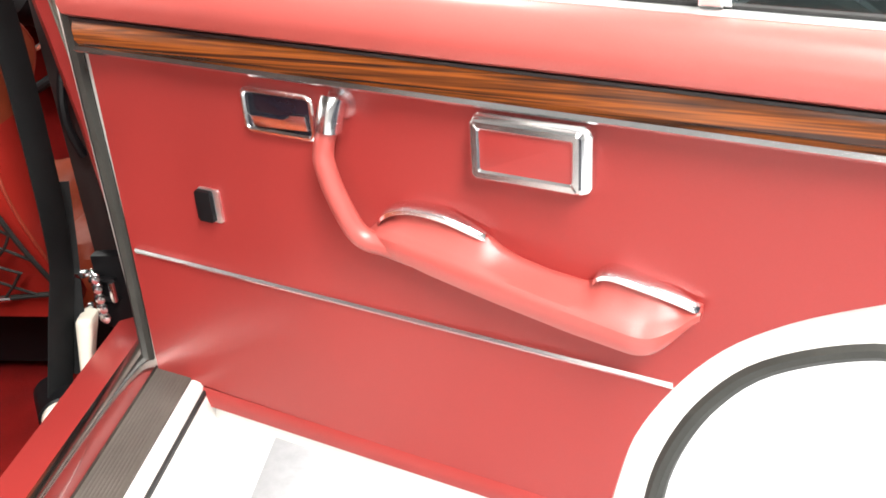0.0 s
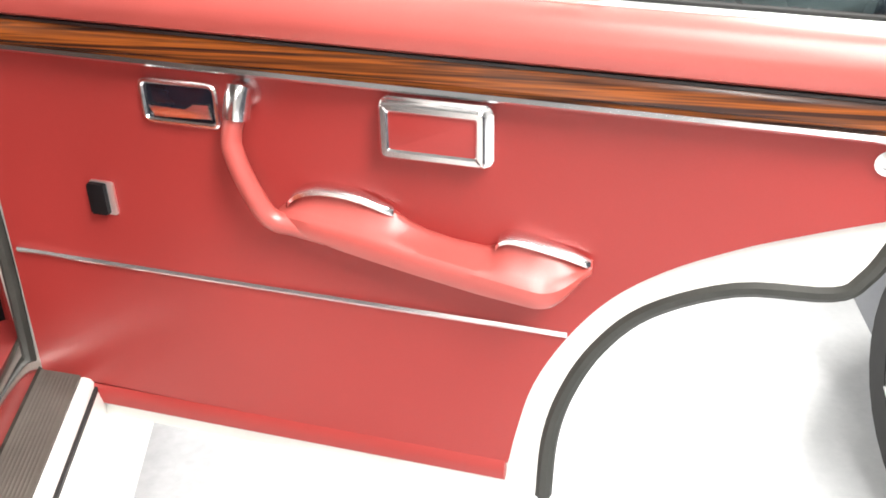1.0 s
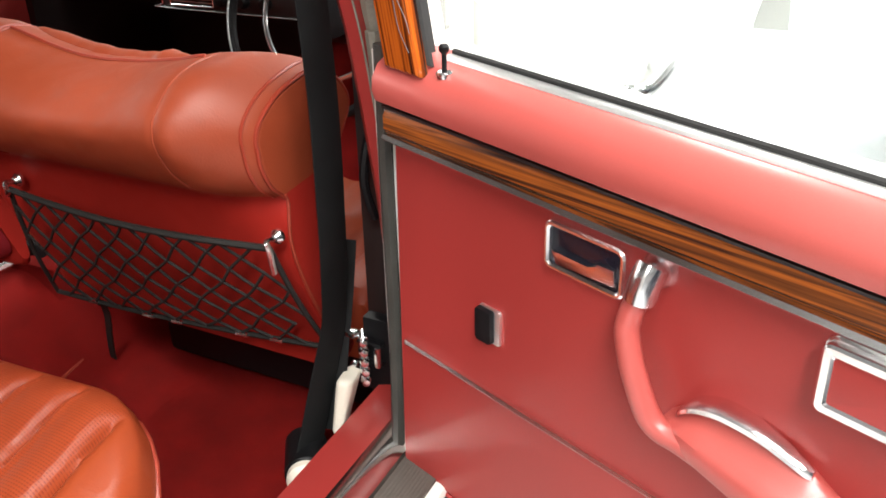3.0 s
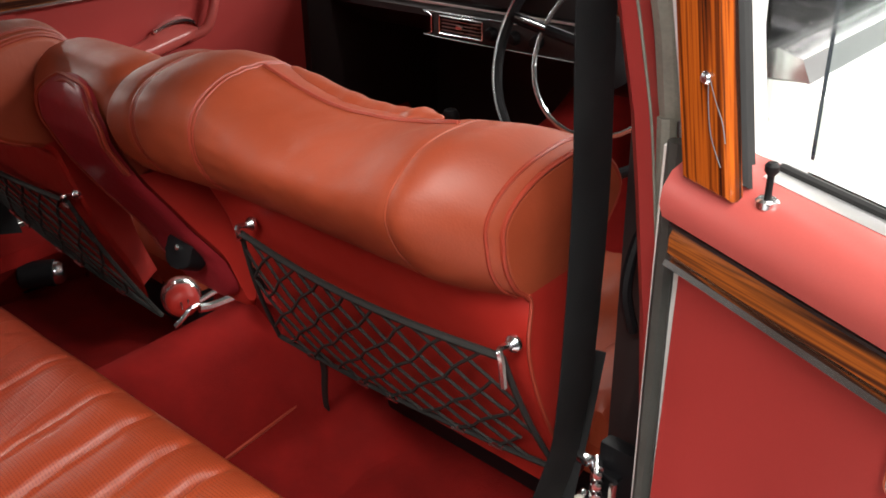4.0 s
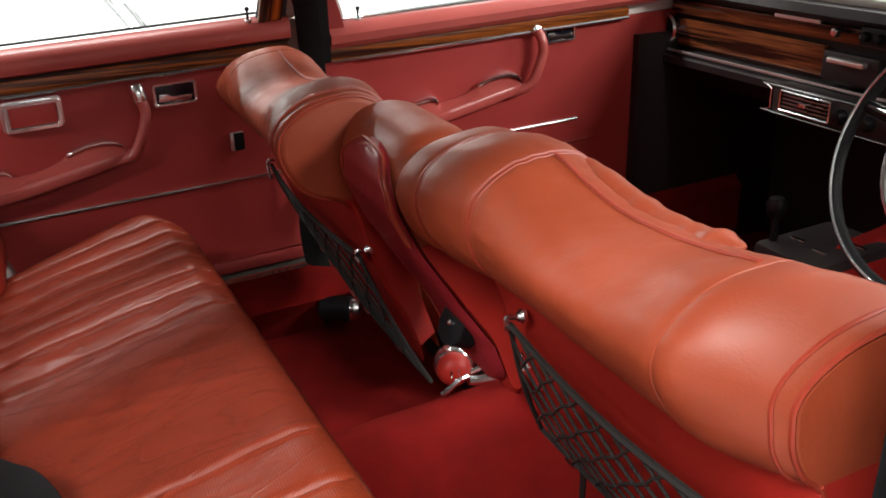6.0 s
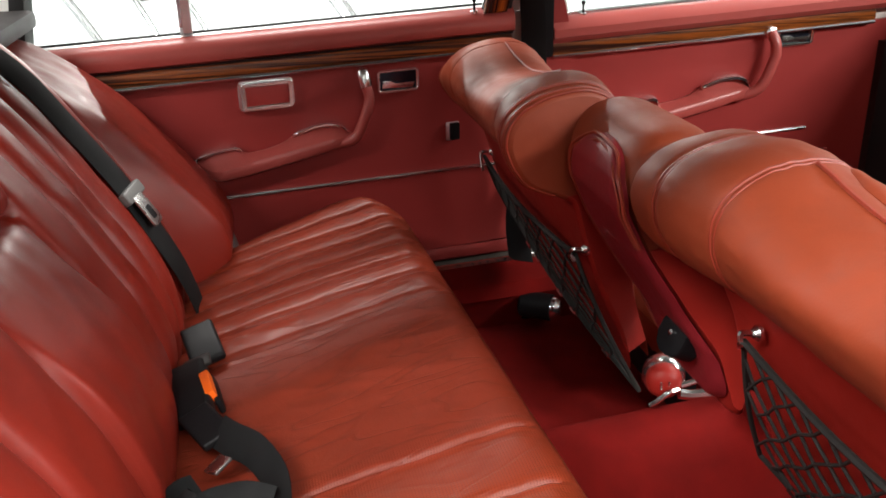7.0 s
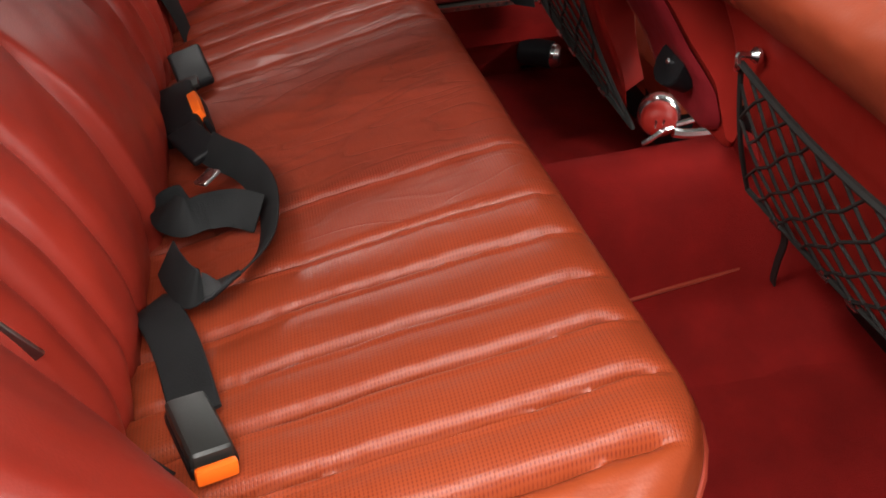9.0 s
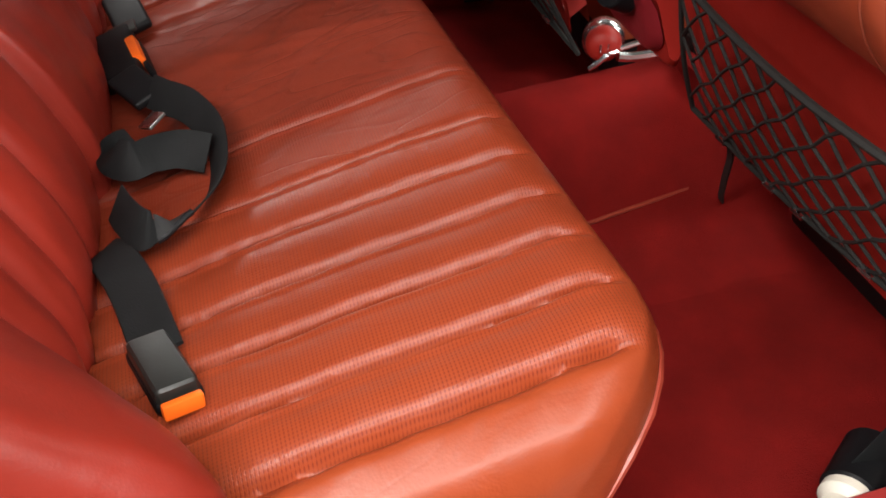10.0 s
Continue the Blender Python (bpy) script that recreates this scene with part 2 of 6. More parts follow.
def glass_material(name, tint=(0.93, 0.97, 0.96)):
    m = bpy.data.materials.new(name)
    m.use_nodes = True
    nt = m.node_tree
    nt.nodes.remove(nt.nodes["Principled BSDF"])
    out = nt.nodes["Material Output"]
    tr = nd(nt, "ShaderNodeBsdfTransparent", Color=(*tint, 1))
    gl = nd(nt, "ShaderNodeBsdfGlossy", Roughness=0.02)
    fr = nd(nt, "ShaderNodeFresnel", IOR=1.35)
    mx = nt.nodes.new("ShaderNodeMixShader")
    nt.links.new(fr.outputs[0], mx.inputs[0])
    nt.links.new(tr.outputs[0], mx.inputs[1])
    nt.links.new(gl.outputs[0], mx.inputs[2])
    nt.links.new(mx.outputs[0], out.inputs[0])
    return m


GLASS = glass_material("window_glass")
GLASS_TINT = glass_material("tinted_window_glass", (0.62, 0.72, 0.72))


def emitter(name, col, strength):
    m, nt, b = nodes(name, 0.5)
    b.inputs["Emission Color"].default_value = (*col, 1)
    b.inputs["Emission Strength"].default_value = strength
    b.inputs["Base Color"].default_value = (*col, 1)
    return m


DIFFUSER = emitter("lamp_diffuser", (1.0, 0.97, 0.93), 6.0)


# ---- mesh helpers ----
def mesh_ob(name, bm, mat, smooth=True, sharp=35):
    bmesh.ops.recalc_face_normals(bm, faces=bm.faces)
    me = bpy.data.meshes.new(name)
    bm.to_mesh(me)
    bm.free()
    me.materials.append(mat)
    if smooth:
        for p in me.polygons:
            p.use_smooth = True
        me.set_sharp_from_angle(angle=radians(sharp))
    return new(name, me)


def part(name, bm, mat, parent, label="", smooth=True, sharp=35):
    ob = mesh_ob(name, bm, mat, smooth, sharp)
    ob.parent = parent
    if label:
        tagged(ob, label)
    return ob


def thing(name, label, category, at=(0, 0, 0), group="", kind="", m=None):
    ob = new(name)
    ob.empty_display_size = 0.05
    ob.matrix_world = m if m is not None else pose(*at)
    return tagged(ob, label, category, group, kind)


def box(bm, c, s, bevel=0.0, rot=None, seg=2):
    """A box round c, with rounded edges. rot: a matrix."""
    m = Matrix.Translation(c) @ (rot.to_4x4() if rot else Matrix.Identity(4)) @ Matrix.Diagonal((*s, 1))
    r = bmesh.ops.create_cube(bm, size=1.0, matrix=m)
    if bevel:
        es = list({e for v in r["verts"] for e in v.link_edges})
        bmesh.ops.bevel(bm, geom=es, offset=bevel, segments=seg, profile=0.6, affect="EDGES")
    return bm


def B(*boxes):
    bm = bmesh.new()
    for b in boxes:
        box(bm, *b)
    return bm


def smooth_path(pts, n=8, closed=False):
    """A smooth line through the points (Catmull-Rom)."""
    p = [Vector(q) for q in pts]
    out = []
    k = len(p)
    for i in range(k if closed else k - 1):
        a, b, c, d = (p[(i + j) % k] if closed else p[min(max(i + j, 0), k - 1)] for j in (-1, 0, 1, 2))
        for s in range(n):
            t = s / n
            out.append(0.5 * (2 * b + (c - a) * t + (2 * a - 5 * b + 4 * c - d) * t * t + (3 * b - a - 3 * c + d) * t ** 3))
    if not closed:
        out.append(p[-1])
    return out


def frames_along(path, closed=False, up=None):
    res = []
    k = len(path)
    side = None
    for i, p in enumerate(path):
        a = path[(i - 1) % k] if closed or i else path[0]
        b = path[(i + 1) % k] if closed or i < k - 1 else path[-1]
        t = (b - a).normalized()
        if up is not None:
            s = t.cross(Vector(up))
            s = s.normalized() if s.length > 1e-6 else Vector((1, 0, 0))
        else:
            ref = side if side is not None else (Vector((0, 0, 1)) if abs(t.z) < 0.9 else Vector((1, 0, 0))).cross(t)
            s = (ref - t * ref.dot(t)).normalized()
            side = s
        res.append((p, s, s.cross(t).normalized()))
    return res


def sweep(bm, path, section, closed=False, up=None, scale=None, cap=True):
    """Sweeps a closed section [(across, up)] along the path."""
    rings = []
    fr = frames_along(path, closed, up)
    for i, (p, s, n) in enumerate(fr):
        k = scale(i / (len(fr) - 1)) if scale else 1
        rings.append([bm.verts.new(p + s * a * k + n * b * k) for a, b in section])
    m = len(section)
    for i in range(len(rings) if closed else len(rings) - 1):
        r0, r1 = rings[i], rings[(i + 1) % len(rings)]
        for j in range(m):
            bm.faces.new((r0[j], r0[(j + 1) % m], r1[(j + 1) % m], r1[j]))
    if cap and not closed:
        bm.faces.new(rings[0][::-1])
        bm.faces.new(rings[-1])
    return bm


def circle(r, n=10, squash=1.0):
    return [(r * math.cos(2 * math.pi * i / n), r * squash * math.sin(2 * math.pi * i / n)) for i in range(n)]


def tube(pts, r, n=8, smooth=6, closed=False, bm=None, scale=None):
    bm = bm or bmesh.new()
    path = smooth_path(pts, smooth, closed) if smooth else [Vector(p) for p in pts]
    return sweep(bm, path, circle(r, n), closed, None, scale)


def ribbon(pts, width, thick, smooth=6, up=(0, 0, 1), bm=None):
    bm = bm or bmesh.new()
    w, t = width / 2, thick / 2
    sec = [(-w, -t * 0.4), (-w * 0.94, -t), (w * 0.94, -t), (w, -t * 0.4), (w, t * 0.4), (w * 0.94, t), (-w * 0.94, t), (-w, t * 0.4)]
    return sweep(bm, smooth_path(pts, smooth), sec, False, up)


def lathe(bm, profile, m, n=24, caps=True):
    """Turns [(radius, height)] round the z axis of the pose m."""
    rings = []
    for r, h in profile:
        rings.append([bm.verts.new(m @ Vector((r * math.cos(2 * math.pi * i / n), r * math.sin(2 * math.pi * i / n), h))) for i in range(n)])
    for a, b in zip(rings, rings[1:]):
        for i in range(n):
            bm.faces.new((a[i], a[(i + 1) % n], b[(i + 1) % n], b[i]))
    if caps:
        bm.faces.new(rings[0][::-1])
        bm.faces.new(rings[-1])
    return bm


def grid(bm, nu, nv, f, close_u=False):
    """A sheet of nu x nv points f(u, v), u and v from 0 to 1. Returns the rows."""
    rows = [[bm.verts.new(f(i / (nu - 1), j / (nv - 1))) for j in range(nv)] for i in range(nu)]
    for i in range(nu - 1):
        for j in range(nv - 1):
            bm.faces.new((rows[i][j], rows[i + 1][j], rows[i + 1][j + 1], rows[i][j + 1]))
    return rows


def prism(bm, outline, f, d0, d1, bevel=0.0, seg=2):
    """Extrudes the outline [(s, v)] from depth d0 to d1; f maps (s, v, d) into space. The face at d1 has rounded edges."""
    a = [bm.verts.new((s, v, d0)) for s, v in outline]
    b = [bm.verts.new((s, v, d1)) for s, v in outline]
    n = len(a)
    bm.faces.new(a[::-1])
    top = bm.faces.new(b)
    for i in range(n):
        bm.faces.new((a[i], a[(i + 1) % n], b[(i + 1) % n], b[i]))
    if bevel:
        bmesh.ops.bevel(bm, geom=list(top.edges), offset=bevel, segments=seg, profile=0.6, affect="EDGES")
    for v in bm.verts:
        v.co = f(*v.co)
    return bm


def mapped(bm, f):
    for v in bm.verts:
        v.co = f(*v.co)
    return bm


def smoothstep(a, b, x):
    t = min(1, max(0, (x - a) / (b - a)))
    return t * t * (3 - 2 * t)


def bell(x, c, w):
    return math.exp(-((x - c) / w) ** 2)


def lerp_table(tab, x):
    if x <= tab[0][0]:
        return tab[0][1]
    for (a, p), (b, q) in zip(tab, tab[1:]):
        if x <= b:
            return p + (q - p) * (x - a) / (b - a)
    return tab[-1][1]


def rounded_rect(w, h, r, n=5, cx=0.0, cy=0.0):
    pts = []
    for qx, qy, a0 in ((1, 1, 0), (-1, 1, 90), (-1, -1, 180), (1, -1, 270)):
        for i in range(n + 1):
            a = radians(a0 + 90 * i / n)
            pts.append((cx + qx * (w / 2 - r) + r * math.cos(a), cy + qy * (h / 2 - r) + r * math.sin(a)))
    return pts


# ---- the hall ----
GROUND = -0.30
HX = 0.742          # inner face of the doors from the car's middle
HINGE_X = 0.782     # hinge line of the right rear door
OPEN = 70.5         # degrees by which it stands open
SLOPE = 0.048       # the belt lines fall towards the tail


def floor_material():
    m, nt, b = nodes("pale_polished_screed", 0.38)
    v = coords(nt)
    big = nd(nt, "ShaderNodeTexNoise", Scale=0.8, Detail=6.0, Roughness=0.6)
    spk = nd(nt, "ShaderNodeTexNoise", Scale=55.0, Detail=2.0)
    for n in (big, spk):
        nt.links.new(v, n.inputs["Vector"])
    a = nt.nodes.new("ShaderNodeMath")
    a.operation = "MULTIPLY_ADD"
    a.inputs[1].default_value = 0.25
    nt.links.new(spk.outputs[0], a.inputs[0])
    nt.links.new(big.outputs[0], a.inputs[2])
    nt.links.new(ramp(nt, a.outputs[0], [(0.42, (0.38, 0.395, 0.41)), (0.6, (0.46, 0.475, 0.49)), (0.8, (0.53, 0.54, 0.55))]), b.inputs["Base Color"])
    bump(nt, b, spk.outputs[0], 0.05, 0.001)
    return m


FLOOR = floor_material()
WALL = surface("white_wall_paint", (0.70, 0.70, 0.69), 0.7, var=0.04, scale=2, grain=200, relief=0.1)

bm = bmesh.new()
grid(bm, 15, 15, lambda u, v: Vector((-13 + 26 * u, -13 + 26 * v, GROUND)))
tagged(mesh_ob("ground", bm, FLOOR), "pale polished grey screed floor of the showroom", "floor", kind="structure")
for nm, c, s in (("wall_east", (13.1, 0, 1.9), (0.2, 26.4, 4.0)), ("wall_west", (-13.1, 0, 1.9), (0.2, 26.4, 4.0)),
                 ("wall_north", (0, 13.1, 1.9), (26.0, 0.2, 4.0)), ("wall_south", (0, -13.1, 1.9), (26.0, 0.2, 4.0))):
    tagged(mesh_ob(nm, B((c, s)), WALL), "plain white painted wall of the showroom", "wall", kind="structure")
CEILING = surface("grey_ceiling_paint", (0.26, 0.26, 0.255), 0.8, var=0.06, scale=2, grain=200, relief=0.1)
tagged(mesh_ob("ceiling", B(((0, 0, 4.0), (26.4, 26.4, 0.2))), CEILING), "plain grey ceiling of the showroom", "ceiling", kind="structure")
# lamp panels added out of view to brighten floor, cabin and reflections
for lx, ly, watts in ADDED_LAMPS:
    t = thing("added_light_panel", "long white ceiling light with a bright diffuser, unseen and added for brightness", "light", m=pose(lx, ly, 3.86), group="ceiling lights")
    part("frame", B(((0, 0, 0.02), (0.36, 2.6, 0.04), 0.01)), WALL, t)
    part("diffuser", B(((0, 0, -0.01), (0.30, 2.5, 0.02), 0.006)), DIFFUSER, t, "bright white diffuser of the added light")
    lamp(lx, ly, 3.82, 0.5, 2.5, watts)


# ---- doors ----
def door_space(sx, ox=0.0):
    """Maps (s behind the hinge, v up, d inwards) into a door's own space; sx 1: a right door, -1: a left door."""
    return lambda s, v, d: Vector((sx * (HX - d) - ox, -s, v - SLOPE * s))


def strip(f, s0, s1, profile, n=10):
    """A bar along the door with the closed profile [(d, v)]."""
    bm = bmesh.new()
    rings = [[bm.verts.new(f(s0 + (s1 - s0) * i / n, v, d)) for d, v in profile] for i in range(n + 1)]
    m = len(profile)
    for a, b in zip(rings, rings[1:]):
        for j in range(m):
            bm.faces.new((a[j], a[(j + 1) % m], b[(j + 1) % m], b[j]))
    bm.faces.new(rings[0])
    bm.faces.new(rings[-1][::-1])
    return bm


def panel_sheet(f, outline, d0, puff, cell=0.02, bevel=0.004):
    """An upholstered board: an outline with rounded edges, slightly cushioned."""
    bm = bmesh.new()
    prism(bm, outline, lambda s, v, d: Vector((s, v, d)), d0 - 0.012, d0, bevel, 3)
    bmesh.ops.triangulate(bm, faces=[x for x in bm.faces if len(x.verts) > 4])
    return mapped(bm, f)


def ring_frame(f, cs, cv, w, h, r, band, d0, d1, step=0.0):
    """A rounded rectangular frame."""
    bm = bmesh.new()
    o = rounded_rect(w, h, r, 5, cs, cv)
    i = rounded_rect(w - 2 * band, h - 2 * band, max(r - band, 0.002), 5, cs, cv)
    e = 0.0018
    o2 = rounded_rect(w - 2 * e, h - 2 * e, max(r - e, 0.002), 5, cs, cv)
    i2 = rounded_rect(w - 2 * band + 2 * e, h - 2 * band + 2 * e, max(r - band + e, 0.002), 5, cs, cv)
    rings = [[bm.verts.new((s, v, d)) for s, v in pts] for pts, d in ((o, d0), (o, d1 - e), (o2, d1), (i2, d1), (i, d1 - e), (i, d0))]
    k = len(o)
    for a, b in zip(rings, rings[1:] + rings[:1]):
        for j in range(k):
            bm.faces.new((a[j], a[(j + 1) % k], b[(j + 1) % k], b[j]))
    return mapped(bm, f)


def plate(f, cs, cv, w, h, r, d0, d1, bevel=0.001):
    return prism(bmesh.new(), rounded_rect(w, h, r, 5, cs, cv), f, d0, d1, bevel)


def armrest(f, s0, s1, crease, bottom, back, depth):
    """The pull's padded ledge: a broad sloping top behind a rounded front edge, with low fins at the board."""
    bm = bmesh.new()
    n = 64
    rings = []
    for i in range(n + 1):
        s = s0 + (s1 - s0) * i / n
        mean = lambda tab: (lerp_table(tab, s - 0.006) + lerp_table(tab, s) + lerp_table(tab, s + 0.006)) / 3
        a, b, t, dp = mean(crease), mean(bottom), lerp_table(back, s), mean(depth)
        h = max(a - b, 0.004)
        pr = [(0.009, b + 0.5 * h), (0.016, b + 0.16 * h), (dp * 0.55, b), (dp * 0.82, b + 0.02 * h), (dp * 0.95, b + 0.14 * h), (dp, b + 0.36 * h), (dp, a - 0.34 * h), (dp * 0.985, a - 0.12 * h),
              (dp * 0.93, a), (dp * 0.80, a + 0.16 * (t - a)), (dp * 0.60, a + 0.45 * (t - a)), (dp * 0.46, a + 0.85 * (t - a)), (dp * 0.40, t), (0.016, t), (0.009, t - 0.004)]
        rings.append([bm.verts.new(f(s, v, d)) for d, v in pr])
    m = len(rings[0])
    for p, q in zip(rings, rings[1:]):
        for j in range(m):
            bm.faces.new((p[j], p[(j + 1) % m], q[(j + 1) % m], q[j]))
    bm.faces.new(rings[0])
    bm.faces.new(rings[-1][::-1])
    return bm


ARM_CREASE = [(0.372, 0.626), (0.385, 0.632), (0.405, 0.6335), (0.458, 0.6255), (0.51, 0.617), (0.578, 0.606), (0.640, 0.597), (0.660, 0.603), (0.677, 0.614)]
ARM_BOTTOM = [(0.372, 0.620), (0.385, 0.615), (0.444, 0.6005), (0.506, 0.590), (0.575, 0.579), (0.635, 0.573), (0.650, 0.578), (0.677, 0.607)]
ARM_BACK = [(0.372, 0.627), (0.386, 0.640), (0.395, 0.648), (0.410, 0.6535), (0.435, 0.6545), (0.465, 0.6495), (0.488, 0.641), (0.503, 0.631), (0.520, 0.6245), (0.545, 0.619), (0.580, 0.6155), (0.588, 0.620), (0.594, 0.629), (0.605, 0.6315), (0.635, 0.627), (0.662, 0.620), (0.677, 0.614)]
ARM_DEPTH = [(0.372, 0.030), (0.385, 0.041), (0.405, 0.047), (0.5, 0.052), (0.63, 0.056), (0.650, 0.051), (0.677, 0.026)]


def dtube(f, pts, r, n=10, smooth=6, scale=None, squash=1.0):
    bm = bmesh.new()
    sweep(bm, [f(*p) for p in smooth_path(pts, smooth)], circle(r, n, squash), False, None, scale)
    return bm


def chrome_cap(f, pts, width, thick):
    """A domed bright cap along a lip: broad in the middle, pointed at its ends."""
    bm = bmesh.new()
    path = smooth_path(pts, 8)
    rings = []
    k = len(path)
    for i, p in enumerate(path):
        u = i / (k - 1)
        w = width * (0.22 + 0.78 * math.sin(math.pi * min(1, max(0.0, u)) ** 0.85) ** 0.6)
        rings.append([bm.verts.new(f(p.x, p.y + thick * b, p.z + w * a)) for a, b in ((-0.5, -0.6), (-0.5, 0.4), (-0.25, 0.9), (0.1, 1.0), (0.4, 0.7), (0.55, 0.0), (0.55, -1.4), (0.4, -1.5))])
    for a, b in zip(rings, rings[1:]):
        for j in range(8):
            bm.faces.new((a[j], a[(j + 1) % 8], b[(j + 1) % 8], b[j]))
    bm.faces.new(rings[0])
    bm.faces.new(rings[-1][::-1])
    return bm


def release_handle(root, f, cs, cv, toward):
    """The recessed inner release: a bright frame, a dark cup and a lever. toward: 1 when its lever's grip lies behind, -1 before."""
    part("release_frame", ring_frame(f, cs, cv, 0.082, 0.045, 0.009, 0.0055, 0.008, 0.0200), CHROME, root, "chrome frame of the door release")
    part("release_cup", plate(f, cs, cv, 0.074, 0.037, 0.006, 0.0085, 0.0142), CUP, root, "dark blue-black recessed cup")
    bm = bmesh.new()
    prism(bm, [(cs - toward * 0.0335, cv - 0.0035), (cs - toward * 0.028, cv - 0.0065), (cs + toward * 0.006, cv - 0.0070), (cs + toward * 0.013, cv + 0.0005), (cs + toward * 0.030, cv + 0.0015), (cs + toward * 0.0320, cv - 0.0130), (cs - toward * 0.028, cv - 0.0160)], f, 0.0142, 0.0188, 0.0018)
    part("release_lever", bm, CHROME, root, "chrome release lever")


def lock_pin(root, f, s, v, d):
    part("lock_pin", lathe(bmesh.new(), [(0.0024, 0), (0.0022, 0.017), (0.0044, 0.020), (0.0046, 0.0235), (0.0030, 0.0255)], Matrix.Translation(f(s, v, d)), 12), BLACK, root, "black lock pin")
    part("pin_collar", lathe(bmesh.new(), [(0.0075, -0.003), (0.0075, 0.001), (0.0058, 0.0025), (0.003, 0.0025)], Matrix.Translation(f(s, v, d)), 16), CHROME, root, "chrome pin collar")



REAR_CURVE = [(0.600, 0.353), (0.609, 0.401), (0.625, 0.463), (0.656, 0.524), (0.695, 0.575), (0.743, 0.613), (0.799, 0.643), (0.844, 0.662), (0.915, 0.688), (0.975, 0.705)]
SEAL_CURVE = [(0.637, 0.305), (0.641, 0.384), (0.656, 0.448), (0.685, 0.509), (0.730, 0.560), (0.806, 0.597), (0.888, 0.606), (0.912, 0.626), (0.930, 0.665), (0.955, 0.74), (0.972, 0.83)]


def rear_door(name, sx, m, ox):
    """One rear door with its trim; the same board, wood, brightwork and pull on both sides."""
    f = door_space(sx, ox)
    root = thing(name, "open cream rear car door with red vinyl trim, zebrano strip and chrome" if sx > 0 else "closed rear car door with dark red vinyl trim, zebrano strip and chrome", "car door", m=m, group="rear doors")
    # shell and seal
    shell = [(0.0, 0.83), (0.0, 0.31), (0.02, 0.300)] + SEAL_CURVE + [(0.972, 0.83)]
    part("shell", prism(bmesh.new(), shell[:-1], f, -0.085, 0.0, 0.004), PAINT, root, "cream painted door shell")
    seal = [(s, v, -0.006) for s, v in SEAL_CURVE]
    part("weather_seal", dtube(f, seal, 0.0100, 10, 5), RUBBER, root, "grey rubber weather seal")
    part("front_seal", dtube(f, [(0.012, 0.33, 0.004), (0.02, 0.5, 0.004), (0.02, 0.7, 0.004), (0.022, 0.84, 0.004)], 0.008, 8, 4), RUBBER, root)
    # boards
    main = [(0.034, 0.358), (0.598, 0.355)] + [tuple(p[:2]) for p in smooth_path([(a, b, 0) for a, b in REAR_CURVE], 4)] + [(0.975, 0.768), (0.044, 0.765)]
    part("trim_panel", panel_sheet(f, main, 0.0125, 0.004), RED_VINYL, root, "red vinyl door board")
    part("bottom_roll", strip(f, 0.030, 0.597, [(0.002, 0.357), (0.012, 0.3575), (0.0155, 0.353), (0.0165, 0.343), (0.0155, 0.334), (0.011, 0.329), (0.002, 0.329)], 6), RED_VINYL, root, "red vinyl roll along the bottom")
    # wood, bright strips and pad
    part("wood_strip", strip(f, 0.056, 0.972, [(0.008, 0.768), (0.030, 0.768), (0.0345, 0.774), (0.0345, 0.786), (0.031, 0.793), (0.008, 0.793)], 8), WOOD_Y, root, "lacquered zebrano strip")
    part("bright_strip", strip(f, 0.054, 0.972, [(0.008, 0.7615), (0.033, 0.7615), (0.0365, 0.7645), (0.034, 0.768), (0.008, 0.768)], 8), CHROME, root, "chrome strip below the wood")
    part("dark_fillet", strip(f, 0.054, 0.972, [(0.008, 0.793), (0.033, 0.793), (0.034, 0.796), (0.008, 0.796)], 8), DASH, root)
    part("top_pad", strip(f, 0.052, 0.972, [(-0.022, 0.796), (0.030, 0.796), (0.039, 0.801), (0.0425, 0.811), (0.041, 0.823), (0.034, 0.834), (0.022, 0.841), (0.008, 0.8435), (-0.022, 0.8435)], 24), RED_PAD, root, "padded red vinyl window ledge")
    part("ledge_strip", strip(f, 0.105, 0.962, [(0.004, 0.841), (0.005, 0.8440), (0.001, 0.8460), (-0.007, 0.8465), (-0.008, 0.8455), (-0.008, 0.841)], 8), TRIM_METAL, root, "satin bright strip along the window")
    part("glass_seal", strip(f, 0.105, 0.962, [(-0.0082, 0.838), (-0.0082, 0.8490), (-0.0105, 0.8505), (-0.014, 0.8495), (-0.016, 0.838)], 8), RUBBER_BLACK, root)
    part("outer_strip", strip(f, 0.02, 0.962, [(-0.038, 0.826), (-0.038, 0.834), (-0.046, 0.836), (-0.058, 0.832), (-0.062, 0.826)], 8), TRIM_METAL, root, "outer bright window strip")
    # window
    lean = lambda v: (v - 0.85) * -0.21
    def post(a, b, d0, d1, v0, v1, mat, nm, lb=""):
        bm = bmesh.new()
        prism(bm, [(a + lean(v0), v0), (b + lean(v0), v0), (b + lean(v1), v1), (a + lean(v1), v1)], f, d0, d1, 0.006, 3)
        return part(nm, bm, mat, root, lb)
    post(0.064, 0.1100, 0.028, 0.040, 0.835, 1.30, WOOD_Z, "window_post_veneer", "glossy zebrano veneer on the window post")
    # black strip put in for the shaded gap between wood post and seal
    post(0.052, 0.0635, 0.004, 0.026, 0.836, 1.30, RUBBER_BLACK, "window_post_edge", "black strip standing for the dark gap beside the post")
    post(0.066, 0.1120, 0.0215, 0.0275, 0.842, 1.30, RUBBER_BLACK, "window_channel", "black rubber glass channel")
    post(0.056, 0.0900, -0.002, 0.0210, 0.846, 1.30, RUBBER_BLACK, "frame_lining", "black lining of the window frame")
